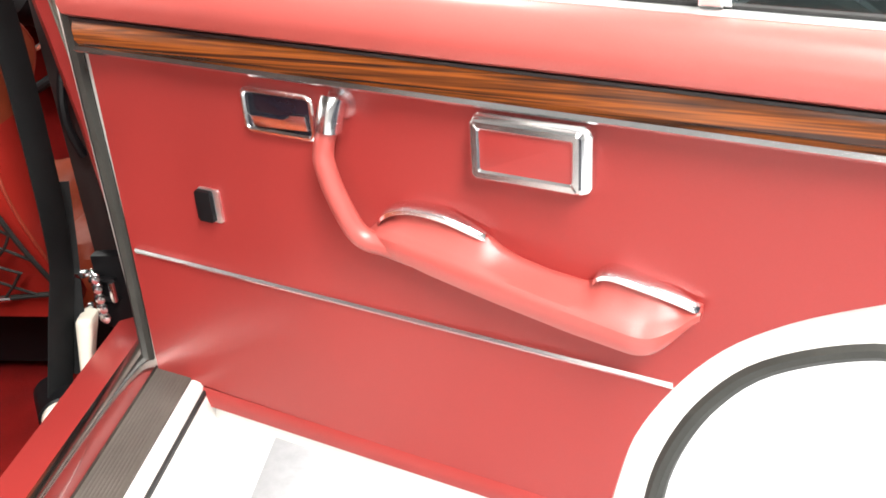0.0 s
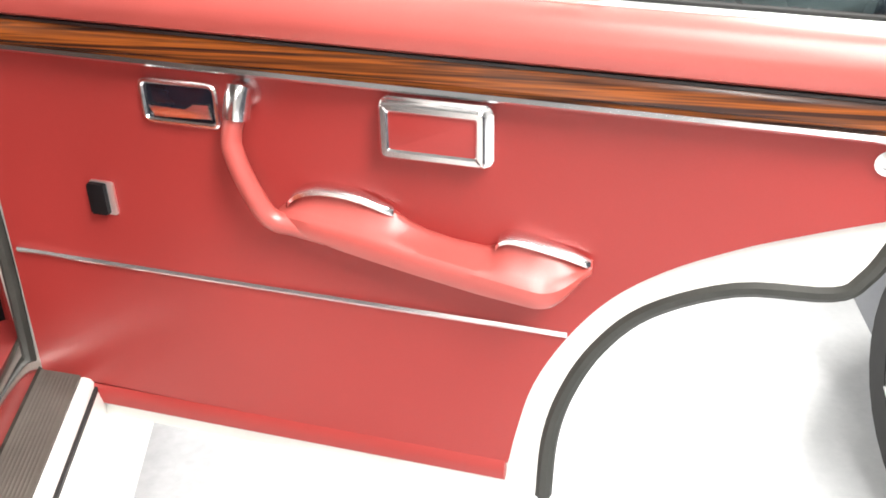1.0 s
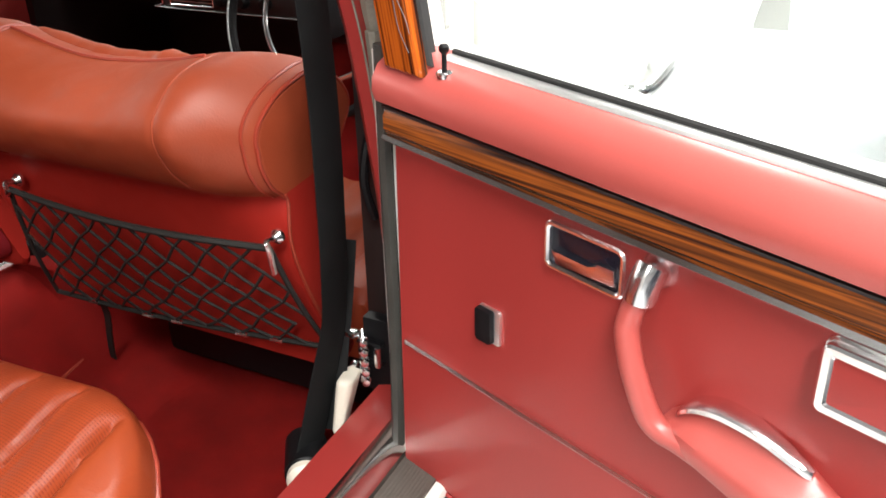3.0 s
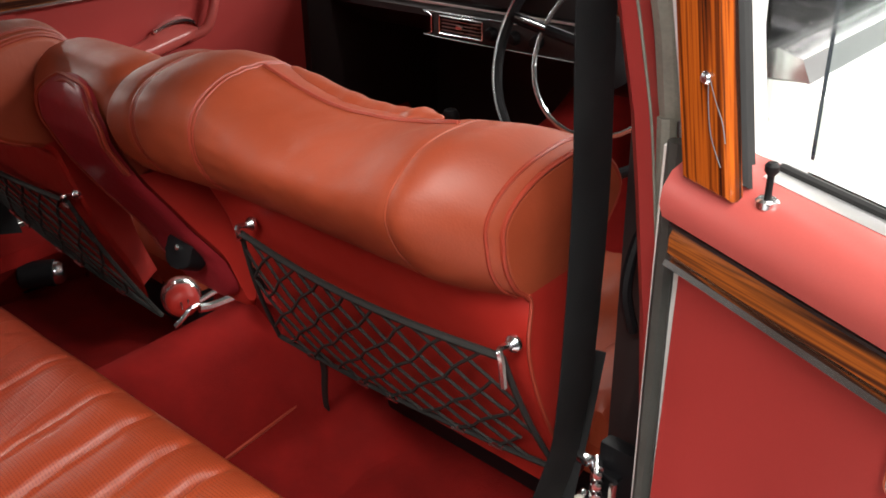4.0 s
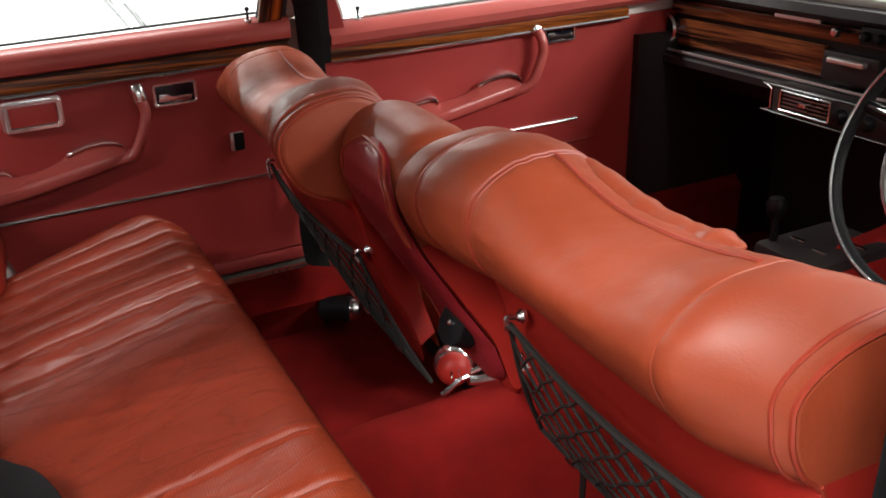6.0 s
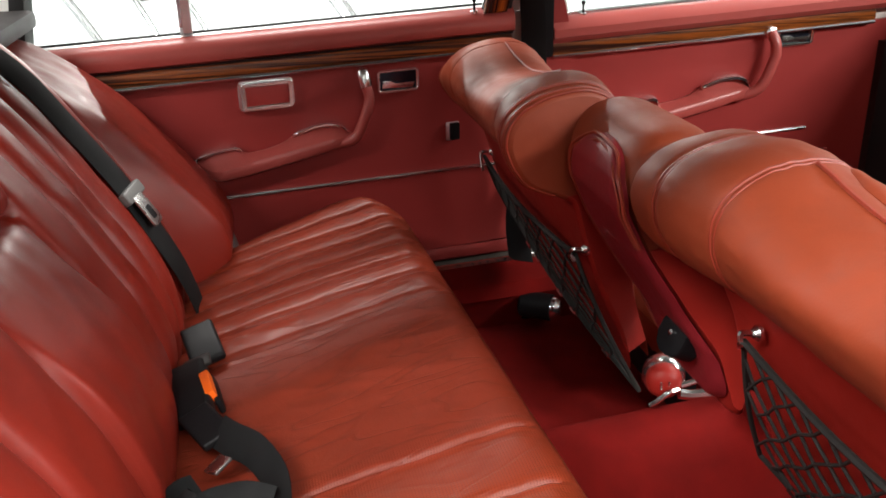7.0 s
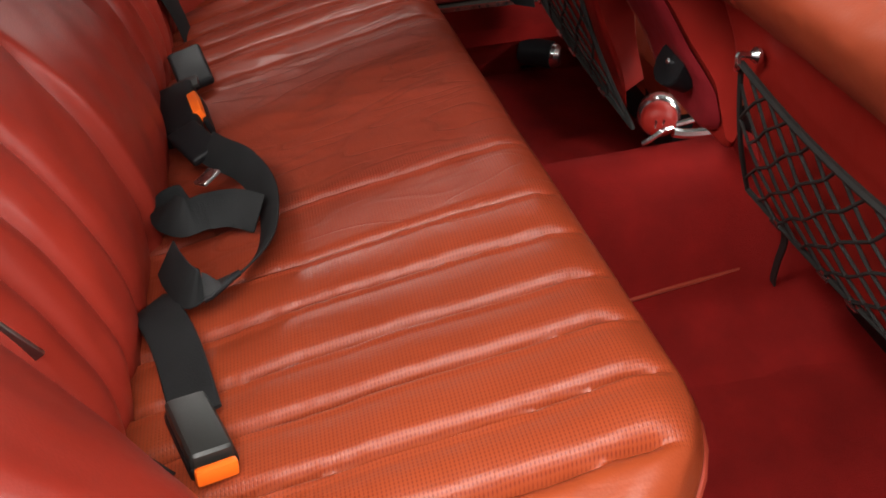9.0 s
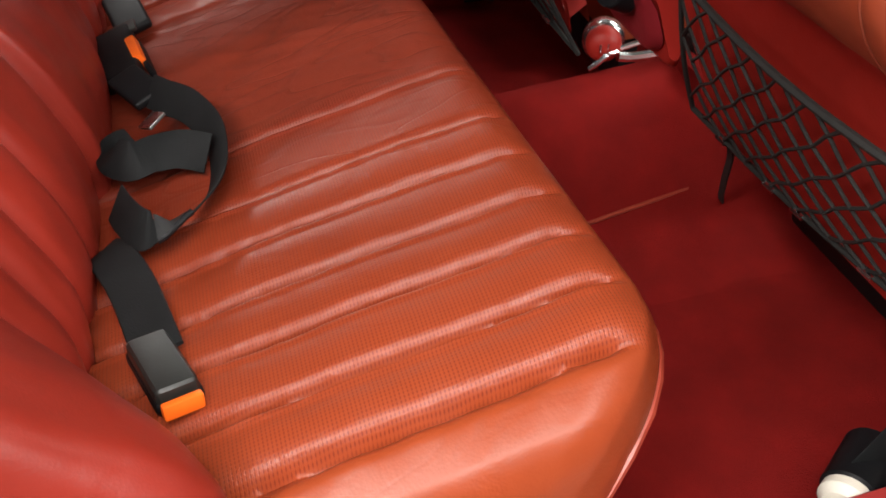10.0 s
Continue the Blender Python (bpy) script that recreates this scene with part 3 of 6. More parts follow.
    post(0.03, 0.0515, -0.05, 0.012, 0.832, 1.30, PAINT, "window_frame")
    bm = bmesh.new()
    lathe(bm, [(0.0045, 0), (0.0045, 0.002), (0.003, 0.0038), (0.001, 0.0042)], Matrix.Translation(f(0.083, 0.907, 0.040)) @ pose(0, 0, 0, 0, -90 * sx, 0), 12)
    part("screw", bm, CHROME, root, "chrome screw")
    if sx > 0:
        for loop in ([(0.0865, 0.9085, 0.0425), (0.0870, 0.894, 0.0415), (0.0925, 0.873, 0.0413), (0.1040, 0.8560, 0.0413)], [(0.0870, 0.9085, 0.0425), (0.0930, 0.896, 0.0415), (0.1010, 0.884, 0.0413), (0.1055, 0.872, 0.0413)]):
            part("cord", dtube(f, loop, 0.00035, 5, 5), GREY_PLASTIC, root, "thin grey cord hanging from the screw")
    part("divider_post", strip(f, 0.655, 0.671, [(-0.008, 0.845), (0.002, 0.850), (0.004, 0.86), (0.004, 1.28), (-0.03, 1.28), (-0.03, 0.845)], 2), TRIM_METAL, root, "satin bright upright between the panes")
    part("divider_post_trim", strip(f, 0.6705, 0.677, [(-0.008, 0.847), (0.003, 0.86), (0.003, 1.28), (-0.03, 1.28), (-0.03, 0.847)], 2), CHROME, root, "chrome edge of the divider")
    gl = part("pane", strip(f, 0.108, 0.656, [(-0.032, 0.84), (-0.032, 1.29), (-0.036, 1.29), (-0.036, 0.84)], 2), GLASS, root, "clear window glass", False)
    gl.visible_shadow = False
    gl = part("quarter_pane", strip(f, 0.676, 0.945, [(-0.032, 0.84), (-0.032, 1.29), (-0.036, 1.29), (-0.036, 0.84)], 2), GLASS_TINT if sx > 0 else GLASS, root, "fixed quarter glass", False)
    gl.visible_shadow = False
    part("rear_window_frame", prism(bmesh.new(), [(0.945, 0.83), (0.972, 0.83), (0.905, 1.3), (0.88, 1.3)], f, -0.06, 0.01, 0.005), RUBBER_BLACK, root, "black rear window frame")
    part("top_window_frame", strip(f, 0.0, 0.9, [(-0.06, 1.285), (0.01, 1.285), (0.012, 1.315), (-0.06, 1.315)], 2), PAINT, root)
    # lower bright strip
    part("lower_strip", strip(f, 0.050, 0.657, [(0.012, 0.527), (0.0165, 0.5275), (0.0182, 0.5305), (0.0165, 0.5335), (0.012, 0.534)], 8), CHROME, root, "thin chrome strip across the board")
    # release, switch, ash box, pull
    release_handle(root, f, 0.280, 0.723, 1)
    part("switch_frame", plate(f, 0.173, 0.609, 0.027, 0.037, 0.003, 0.0115, 0.0155), TRIM_METAL, root, "bright window switch frame")
    part("switch_rocker", plate(f, 0.1695, 0.609, 0.0195, 0.034, 0.002, 0.0155, 0.0215, 0.002), BLACK, root, "black rocker switch")
    part("ash_box", plate(f, 0.5335, 0.726, 0.104, 0.058, 0.008, 0.0125, 0.024, 0.003), CHROME, root, "chrome ash box body")
    part("ash_box_frame", ring_frame(f, 0.531, 0.7255, 0.096, 0.052, 0.006, 0.0085, 0.023, 0.0335), CHROME, root, "chrome ash box frame")
    part("ash_box_lid", plate(f, 0.531, 0.7255, 0.081, 0.037, 0.003, 0.0235, 0.0305, 0.0015), RED_VINYL, root, "red vinyl ash box lid")
    bm = bmesh.new()
    mtx = Matrix.Translation(f(0.349, 0.741, 0.012)) @ pose(0, 0, 0, 0, -90 * sx, 0)
    lathe(bm, [(0.0155, -0.002), (0.015, 0.003), (0.0125, 0.006), (0.011, 0.012), (0.0118, 0.018), (0.010, 0.024), (0.002, 0.026)], mtx, 20)
    part("pull_boss", bm, CHROME, root, "chrome boss of the pull")
    part("pull_cap", dtube(f, [(0.350, 0.748, 0.026), (0.349, 0.741, 0.030), (0.3475, 0.731, 0.033), (0.346, 0.722, 0.034)], 0.0128, 12, 4), CHROME, root, "chrome end of the pull")
    part("pull_grip", dtube(f, [(0.347, 0.727, 0.033), (0.3425, 0.714, 0.036), (0.3405, 0.702, 0.038), (0.3415, 0.692, 0.040), (0.3485, 0.671, 0.042), (0.3585, 0.648, 0.042), (0.3675, 0.631, 0.041), (0.378, 0.6225, 0.039), (0.394, 0.6195, 0.036), (0.425, 0.6135, 0.034)], 0.0105, 12, 5,
          lambda u: 0.90 + 0.12 * u), RED_PAD, root, "red padded pull")
    part("armrest", armrest(f, 0.372, 0.677, ARM_CREASE, ARM_BOTTOM, ARM_BACK, ARM_DEPTH), RED_PAD, root, "red padded armrest")
    part("grip_cap", chrome_cap(f, [(0.382, 0.634, 0.022), (0.391, 0.646, 0.022), (0.405, 0.6545, 0.022), (0.425, 0.658, 0.022), (0.455, 0.6545, 0.022), (0.490, 0.642, 0.022)], 0.022, 0.0030), CHROME, root, "chrome cap of the hand grip")
    part("grip_cap", chrome_cap(f, [(0.587, 0.619, 0.022), (0.592, 0.629, 0.022), (0.603, 0.634, 0.022), (0.625, 0.631, 0.022), (0.655, 0.624, 0.022), (0.676, 0.616, 0.022)], 0.022, 0.0030), CHROME, root, "chrome cap of the hand grip")
    lock_pin(root, f, 0.129, 0.8400, 0.024)
    if sx > 0:
        bm = lathe(bmesh.new(), [(0.011, 0), (0.011, 0.004), (0.006, 0.005), (0.006, 0.002)], Matrix.Translation(f(0.906, 0.740, 0.0125)) @ pose(0, 0, 0, 0, -90 * sx, 0), 18)
        part("board_button", bm, CHROME, root, "round chrome button on the board")
    return root


rear_door("rear_door", 1, pose(HINGE_X, 0, 0, 0, 0, OPEN), HINGE_X)
rear_door("rear_door", -1, pose(0, 0, 0), 0.0)


def front_door_left():
    f = door_space(-1)
    root = thing("front_door", "closed front car door with red vinyl trim, zebrano strip and chrome", "car door", group="front doors")
    a, b = -0.96, -0.03
    part("shell", strip(f, a, b, [(-0.085, 0.25), (0.0, 0.25), (0.0, 0.80), (-0.085, 0.80)], 4), PAINT, root, "cream painted door shell")
    part("trim_panel", strip(f, a, b, [(0.0, 0.33), (0.012, 0.33), (0.0125, 0.738), (0.0, 0.738)], 4), RED_VINYL, root, "red vinyl door board")
    part("wood_strip", strip(f, -0.74, b, [(0.008, 0.741), (0.028, 0.741), (0.031, 0.749), (0.028, 0.763), (0.008, 0.763)], 6), WOOD_Y, root, "lacquered zebrano strip")
    part("bright_strip", strip(f, -0.74, b, [(0.008, 0.7345), (0.030, 0.7345), (0.033, 0.738), (0.030, 0.741), (0.008, 0.741)], 6), CHROME, root, "chrome strip below the wood")
    part("top_pad", strip(f, a, b, [(-0.022, 0.764), (0.026, 0.764), (0.036, 0.775), (0.036, 0.790), (0.026, 0.803), (0.006, 0.810), (-0.022, 0.810)], 8), RED_PAD, root, "padded red vinyl window ledge")
    part("ledge_strip", strip(f, a, b, [(-0.004, 0.809), (-0.004, 0.815), (-0.018, 0.816), (-0.018, 0.809)], 4), CHROME, root, "chrome strip along the window")
    gl = part("pane", strip(f, -0.70, b - 0.02, [(-0.032, 0.80), (-0.032, 1.29), (-0.036, 1.29), (-0.036, 0.80)], 2), GLASS, root, "clear window glass", False)
    gl.visible_shadow = False
    part("lower_strip", strip(f, -0.62, b - 0.03, [(0.012, 0.517), (0.0165, 0.5175), (0.0182, 0.5205), (0.0165, 0.5235), (0.012, 0.524)], 6), CHROME, root, "thin chrome strip across the board")
    part("lower_strip", strip(f, -0.68, b - 0.03, [(0.012, 0.462), (0.0155, 0.463), (0.0155, 0.467), (0.012, 0.468)], 6), CHROME, root)
    g = lambda s, v, d: f(s - 0.847, v - 0.002, d)
    release_handle(root, g, 0.28, 0.727, 1)
    bm = lathe(bmesh.new(), [(0.0175, -0.002), (0.014, 0.006), (0.012, 0.012), (0.0135, 0.018), (0.0125, 0.026), (0.002, 0.031)], Matrix.Translation(g(0.349, 0.741, 0.012)) @ pose(0, 0, 0, 0, 90, 0), 20)
    part("pull_boss", bm, CHROME, root, "chrome boss of the pull")
    part("pull_grip", dtube(g, [(0.349, 0.742, 0.034), (0.342, 0.722, 0.045), (0.3405, 0.700, 0.048), (0.3425, 0.688, 0.048), (0.356, 0.652, 0.048), (0.368, 0.631, 0.045), (0.384, 0.621, 0.040), (0.412, 0.614, 0.030)], 0.011, 12, 5), RED_PAD, root, "red padded pull")
    part("armrest", armrest(g, 0.372, 0.677, ARM_CREASE, ARM_BOTTOM, ARM_BACK, ARM_DEPTH), RED_PAD, root, "red padded armrest")
    part("grip_cap", chrome_cap(g, [(0.382, 0.634, 0.026), (0.391, 0.646, 0.026), (0.405, 0.6545, 0.026), (0.425, 0.658, 0.026), (0.455, 0.6545, 0.026), (0.490, 0.642, 0.026)], 0.024, 0.0035), CHROME, root, "chrome cap of the hand grip")
    part("grip_cap", chrome_cap(g, [(0.587, 0.619, 0.026), (0.592, 0.629, 0.026), (0.603, 0.634, 0.026), (0.625, 0.631, 0.026), (0.655, 0.624, 0.026), (0.676, 0.616, 0.026)], 0.024, 0.0035), CHROME, root, "chrome cap of the hand grip")
    part("map_slot", ring_frame(f, -0.030, 0.690, 0.036, 0.07, 0.008, 0.005, 0.0125, 0.018), CHROME, root, "small chrome latch frame at the door's edge")
    lock_pin(root, f, -0.10, 0.811, 0.0)
    return root


front_door_left()


def front_door_right():
    """The closed driver's door, seen from outside through the open door's window."""
    f = door_space(1)
    root = thing("front_door", "closed cream front car door with chrome handle and window strip", "car door", group="front doors")
    a, b = -1.02, -0.065
    part("shell", strip(f, a, b, [(-0.150, 0.30), (0.0, 0.36), (0.0, 0.80), (-0.02, 0.858), (-0.085, 0.862), (-0.116, 0.835), (-0.150, 0.73), (-0.162, 0.57), (-0.158, 0.35)], 4), PAINT, root, "cream painted door skin")
    part("trim_panel", strip(f, a, b - 0.03, [(0.0, 0.33), (0.012, 0.33), (0.0125, 0.80), (0.0, 0.80)], 4), RED_VINYL, root, "red vinyl door board")
    part("outer_strip", strip(f, a, b, [(-0.040, 0.862), (-0.040, 0.882), (-0.058, 0.886), (-0.080, 0.879), (-0.088, 0.862)], 4), CHROME, root, "chrome strip below the window")
    lean = lambda v: (v - 0.85) * -0.21
    part("window_frame", prism(bmesh.new(), [(-0.045, 0.862), (0.004, 0.862), (0.004 + lean(1.3), 1.3), (-0.04 + lean(1.3), 1.3)], f, -0.053, -0.03, 0.004), PAINT, root, "cream window frame")
    gl = part("pane", strip(f, a + 0.3, -0.04, [(-0.06, 0.83), (-0.05, 1.29), (-0.054, 1.29), (-0.064, 0.83)], 2), GLASS, root, "clear window glass", False)
    gl.visible_shadow = False
    h = part("door_handle", dtube(f, [(-0.52, 0.67, -0.158), (-0.515, 0.672, -0.185), (-0.48, 0.673, -0.192), (-0.42, 0.671, -0.19), (-0.39, 0.668, -0.180), (-0.385, 0.668, -0.158)], 0.008, 10, 5, None, 1.4), CHROME, root, "chrome door handle")
    part("lock_barrel", lathe(bmesh.new(), [(0.014, 0), (0.014, 0.01), (0.010, 0.016), (0.003, 0.017)], Matrix.Translation(f(-0.372, 0.665, -0.158)) @ pose(0, 0, 0, 0, 90, 0), 16), CHROME, h)
    return root


front_door_right()


# ---- the car's body round the cabin ----
def piece(name, bm, mat, label, category="car body"):
    return tagged(mesh_ob(name, bm, mat), label, category, kind="structure")


# floor, tunnel and sills
bm = bmesh.new()
grid(bm, 30, 30, lambda u, v: Vector((-0.74 + 1.48 * u, -1.0 + 2.4 * v, 0.165 + 0.003 * noise.noise(Vector((u * 30, v * 40, 0))))))
g2 = bmesh.ops.extrude_face_region(bm, geom=list(bm.faces))
bmesh.ops.translate(bm, verts=[v for v in g2["geom"] if isinstance(v, bmesh.types.BMVert)], vec=(0, 0, -0.03))
piece("car_floor", bm, CARPET, "red carpet on the car's floor", "carpet")
bm = bmesh.new()
prof = [(p.x, p.y) for p in smooth_path([(-0.24, 0.164, 0), (-0.185, 0.176, 0), (-0.135, 0.225, 0), (-0.095, 0.290, 0), (-0.065, 0.325, 0), (-0.035, 0.337, 0), (0.0, 0.334, 0), (0.05, 0.308, 0), (0.095, 0.258, 0), (0.128, 0.212, 0), (0.148, 0.194, 0), (0.19, 0.182, 0), (0.26, 0.164, 0)], 3)]


def tunnel_top(k, y):
    """A point of the tunnel's carpet: k along its section, y along the car."""
    x, z = prof[k]
    up = max(0.0, (z - 0.194) / 0.143)
    rise = 0.085 * (y + 0.17) + 0.045 * smoothstep(0.15, 0.6, y) + 0.12 * smoothstep(0.85, 1.25, y)
    return Vector((x * (1 + 0.5 * smoothstep(0.7, 1.2, y)), y, z + rise * min(1.0, up) + 0.0025 * noise.noise(Vector((x * 14, y * 11, 3)))))


rows = grid(bm, 60, len(prof), lambda u, v: tunnel_top(round(v * (len(prof) - 1)), -0.55 + 1.78 * u))
piece("tunnel", bm, CARPET, "red carpeted transmission tunnel between the footwells", "carpet")
seam = [k for k, q in enumerate(prof) if q[0] > 0.140][0]
piece("carpet_seam", tube([tunnel_top(seam, -0.40 + 0.05 * i) + Vector((0.02 - 0.005 * i, 0, 0.006 + 0.0050 * abs(i - 4) * (i > 4))) for i in range(13)], 0.0030, 6, 4), PIPING, "sewn edge of the tunnel carpet", "trim")
for sx, o, lo, s0 in ((1, 0.0, 0.0, -1.1), (-1, 0.088, -0.040, -0.10)):
    f = door_space(sx)
    g = lambda pr: [(d + o, v + lo) for d, v in pr]
    core = [(0.06, 0.15), (0.06, 0.30)] if sx > 0 else [(-0.075, 0.05), (-0.075, 0.205), (0.045, 0.335)]
    piece("sill", strip(f, s0, 0.9, g(core + [(0.03, 0.352), (-0.124, 0.350), (-0.128, 0.335), (-0.112, 0.24), (-0.085, 0.05)]), 6), PAINT, "cream painted sill below the doors", "sill")
    rim = [(0.062, 0.17), (0.074, 0.17), (0.074, 0.31), (0.05, 0.355)] if sx > 0 else [(-0.060, 0.205), (-0.048, 0.205), (0.064, 0.330), (0.05, 0.355)]
    piece("sill_cover", strip(f, s0 - 0.004, 0.9, g(rim + [(-0.012, 0.374), (-0.012, 0.353), (0.03, 0.353)]), 6), RED_VINYL if sx > 0 else CARPET, "red vinyl along the inner sill", "trim")
    piece("sill_plate", strip(f, -0.08, 0.62, g([(-0.0125, 0.352), (-0.0125, 0.375), (-0.017, 0.381), (-0.026, 0.3795), (-0.040, 0.374), (-0.050, 0.3655), (-0.0545, 0.352)]), 6), SILL_METAL, "polished metal sill plate", "sill plate")
    rib = [(-0.055, 0.3505), (-0.055, 0.366)]
    for k in range(10):
        rib += [(-0.0570 - 0.0045 * k, 0.3660), (-0.0582 - 0.0045 * k, 0.3654), (-0.0598 - 0.0045 * k, 0.3654)]
    rib += [(-0.1045, 0.3655), (-0.1045, 0.3505)]
    piece("sill_mat", strip(f, -0.08, 0.62, g(rib), 6), RUBBER_MAT, "grey ribbed rubber tread on the sill", "sill")
    piece("sill_edge", strip(f, 0.0, 0.62, g([(-0.105, 0.340), (-0.105, 0.3625), (-0.110, 0.3635), (-0.1175, 0.362), (-0.120, 0.358), (-0.120, 0.340)]), 6), PAINT, "cream painted strip along the outer sill", "trim")
    if sx > 0:
        piece("sill_gap", strip(f, 0.0, 0.62, [(-0.1205, 0.338), (-0.1205, 0.3535), (-0.1245, 0.3535), (-0.1245, 0.338)], 4), RUBBER_BLACK, "dark gap along the outer sill", "trim")
    if sx < 0:
        piece("sill", strip(f, -1.1, -0.105, [(0.06, 0.15), (0.06, 0.27), (0.03, 0.30), (-0.14, 0.30), (-0.16, 0.05)], 4), CARPET, "red carpeted front sill", "sill")
    # black for shade below the dashboard; the far box also covers the door's front
    piece("footwell_side", B(((sx * 0.735, 1.08, 0.48), (0.03, 0.36, 0.66))) if sx > 0 else B(((-0.722, 1.02, 0.44), (0.03, 0.50, 0.58))), DASH, "side of the front footwell, coloured black for the shade there", "car body")

# centre pillars: red trim, grey seal, body
PILLAR = [(0.046, 0.30), (0.050, 0.42), (0.047, 0.51), (0.030, 0.64), (0.006, 0.762), (-0.011, 0.838), (-0.035, 0.91), (-0.066, 1.006), (-0.13, 1.30)]
for sx in (1, -1):
    for nm, y0, y1, x0, x1, mat, lb in (("pillar_trim", 0.0, 0.085, 0.716, 0.742, RED_VINYL, "red vinyl trim of the centre pillar"), ("pillar_body", 0.012, 0.10, 0.752, 0.785, PAINT, "cream painted centre pillar")):
        bm = bmesh.new()
        rings = []
        for y, z in PILLAR:
            off = 0.0 if sx > 0 else -0.02
            rings.append([bm.verts.new((sx * x, y + off + yy, z)) for x, yy in ((x0, y0 + 0.01), (x0 + 0.01, y0), (x1, y0), (x1, y1), (x0, y1))])
        for a, b in zip(rings, rings[1:]):
            for j in range(5):
                bm.faces.new((a[j], a[(j + 1) % 5], b[(j + 1) % 5], b[j]))
        bm.faces.new(rings[0])
        bm.faces.new(rings[-1][::-1])
        piece("pillar", bm, mat, lb, "pillar")
    lo = [(sx * 0.7475, y + 0.010 + 0.004 * math.sin(z * 40), z) for y, z in PILLAR[:6]]
    hi = [(sx * (0.748 + 0.004 * (z > 0.9)), y + 0.022, z) for y, z in PILLAR[5:]]
    piece("pillar_seal", tube(lo, 0.0085, 8, 5), PILLAR_RUBBER, "worn grey rubber seal on the pillar", "seal")
    piece("pillar_seal", tube(hi, 0.0125, 10, 5), PILLAR_RUBBER, "thick grey rubber seal on the pillar", "seal")
    piece("pillar_piping", tube([(sx * 0.742, y - 0.001, z) for y, z in PILLAR], 0.0012, 6, 5), PILLAR_RUBBER, "grey edge piping of the pillar trim", "trim")

# board closes the recess; its black stands for the shade inside
piece("pillar_board", B(((0.686, 0.108, 0.56), (0.066, 0.012, 0.52), 0.003)), DASH, "board in the pillar's recess, coloured black for the shade there", "pillar")
tagged(mesh_ob("paper_tag", B(((0.7455, 0.031, 0.565), (0.010, 0.006, 0.012), 0.001)), ORANGE), "small faded orange tag on the pillar seal", "tag")

# bulkhead, rear shelf, roof and the rest of the shell
piece("bulkhead", B(((0, 1.24, 0.48), (1.5, 0.04, 0.72))), DASH, "black bulkhead below the dashboard", "car body")
piece("rear_shelf", B(((0, -1.12, 0.86), (1.42, 0.42, 0.03), 0.01)), DASH, "dark rear shelf behind the seat", "car body")
piece("rear_bulkhead", B(((0, -1.02, 0.5), (1.46, 0.03, 0.72))), DASH, "dark bulkhead behind the rear seat", "car body")
# roof lining is unseen; dark to keep bounced light low in the cabin
piece("roof", B(((0, -0.25, 1.36), (1.36, 1.9, 0.05), 0.02)), ROOF_CLOTH, "unseen cloth roof lining of the car, dark to cut bounced light", "car body")
for sx in (1, -1):
    piece("rear_quarter", prism(bmesh.new(), [(0.98, 0.10), (0.98, 0.83), (0.90, 1.33), (1.05, 1.33), (1.35, 0.86), (1.9, 0.80), (1.9, 0.2)], door_space(sx), -0.16, -0.06, 0.01), PAINT, "cream rear quarter panel", "car body")
    piece("front_wing", prism(bmesh.new(), [(-1.03, 0.15), (-1.03, 0.80), (-1.5, 0.79), (-2.3, 0.72), (-2.35, 0.3), (-2.1, 0.3), (-2.0, 0.55), (-1.7, 0.62), (-1.4, 0.5), (-1.3, 0.15)], door_space(sx), -0.165, -0.02, 0.02), PAINT, "cream front wing", "car body")
    bm = bmesh.new()
    sweep(bm, [Vector((sx * 0.74, 1.12, 0.80)), Vector((sx * 0.66, 0.72, 1.34))], [(-0.03, -0.03), (0.03, -0.03), (0.03, 0.03), (-0.03, 0.03)])
    piece("windscreen_post", bm, PAINT, "cream windscreen post", "car body")
piece("bonnet", B(((0, 1.85, 0.77), (1.40, 1.2, 0.04), 0.015)), PAINT, "cream bonnet", "car body")
ws = piece("windscreen", mapped(B(((0, 0, 0), (1.36, 0.006, 0.66))), lambda x, y, z: Vector((x, 0.92 - 0.6 * z + y, 1.07 + 0.8 * z))), GLASS, "windscreen glass", "window")
ws.visible_shadow = False


# ---- front seats ----
# outline of a seat back from its rear foot over the top to its front foot: (y, z)
SEAT_SECTION = [(0.054, 0.365), (0.036, 0.42), (-0.010, 0.52), (-0.036, 0.60), (-0.047, 0.636), (-0.060, 0.652), (-0.086, 0.667), (-0.110, 0.690), (-0.125, 0.717), (-0.129, 0.744), (-0.118, 0.770),
                (-0.091, 0.791), (-0.050, 0.802), (-0.008, 0.803), (0.022, 0.788), (0.045, 0.760), (0.056, 0.72), (0.044, 0.66), (0.050, 0.5), (0.082, 0.385)]
# height of the roll's crest from the seat's inner side out
ROLL_TOP = [(0.07, 0.788), (0.11, 0.803), (0.150, 0.808), (0.20, 0.814), (0.245, 0.807), (0.29, 0.795), (0.34, 0.785), (0.39, 0.780), (0.45, 0.782), (0.50, 0.788), (0.545, 0.799), (0.58, 0.803), (0.605, 0.799), (0.625, 0.791), (0.643, 0.777), (0.66, 0.765)]
SEAMS = ((0.150, 0.0055, 0.030), (0.245, 0.0050, 0.022), (0.558, 0.0035, 0.016))


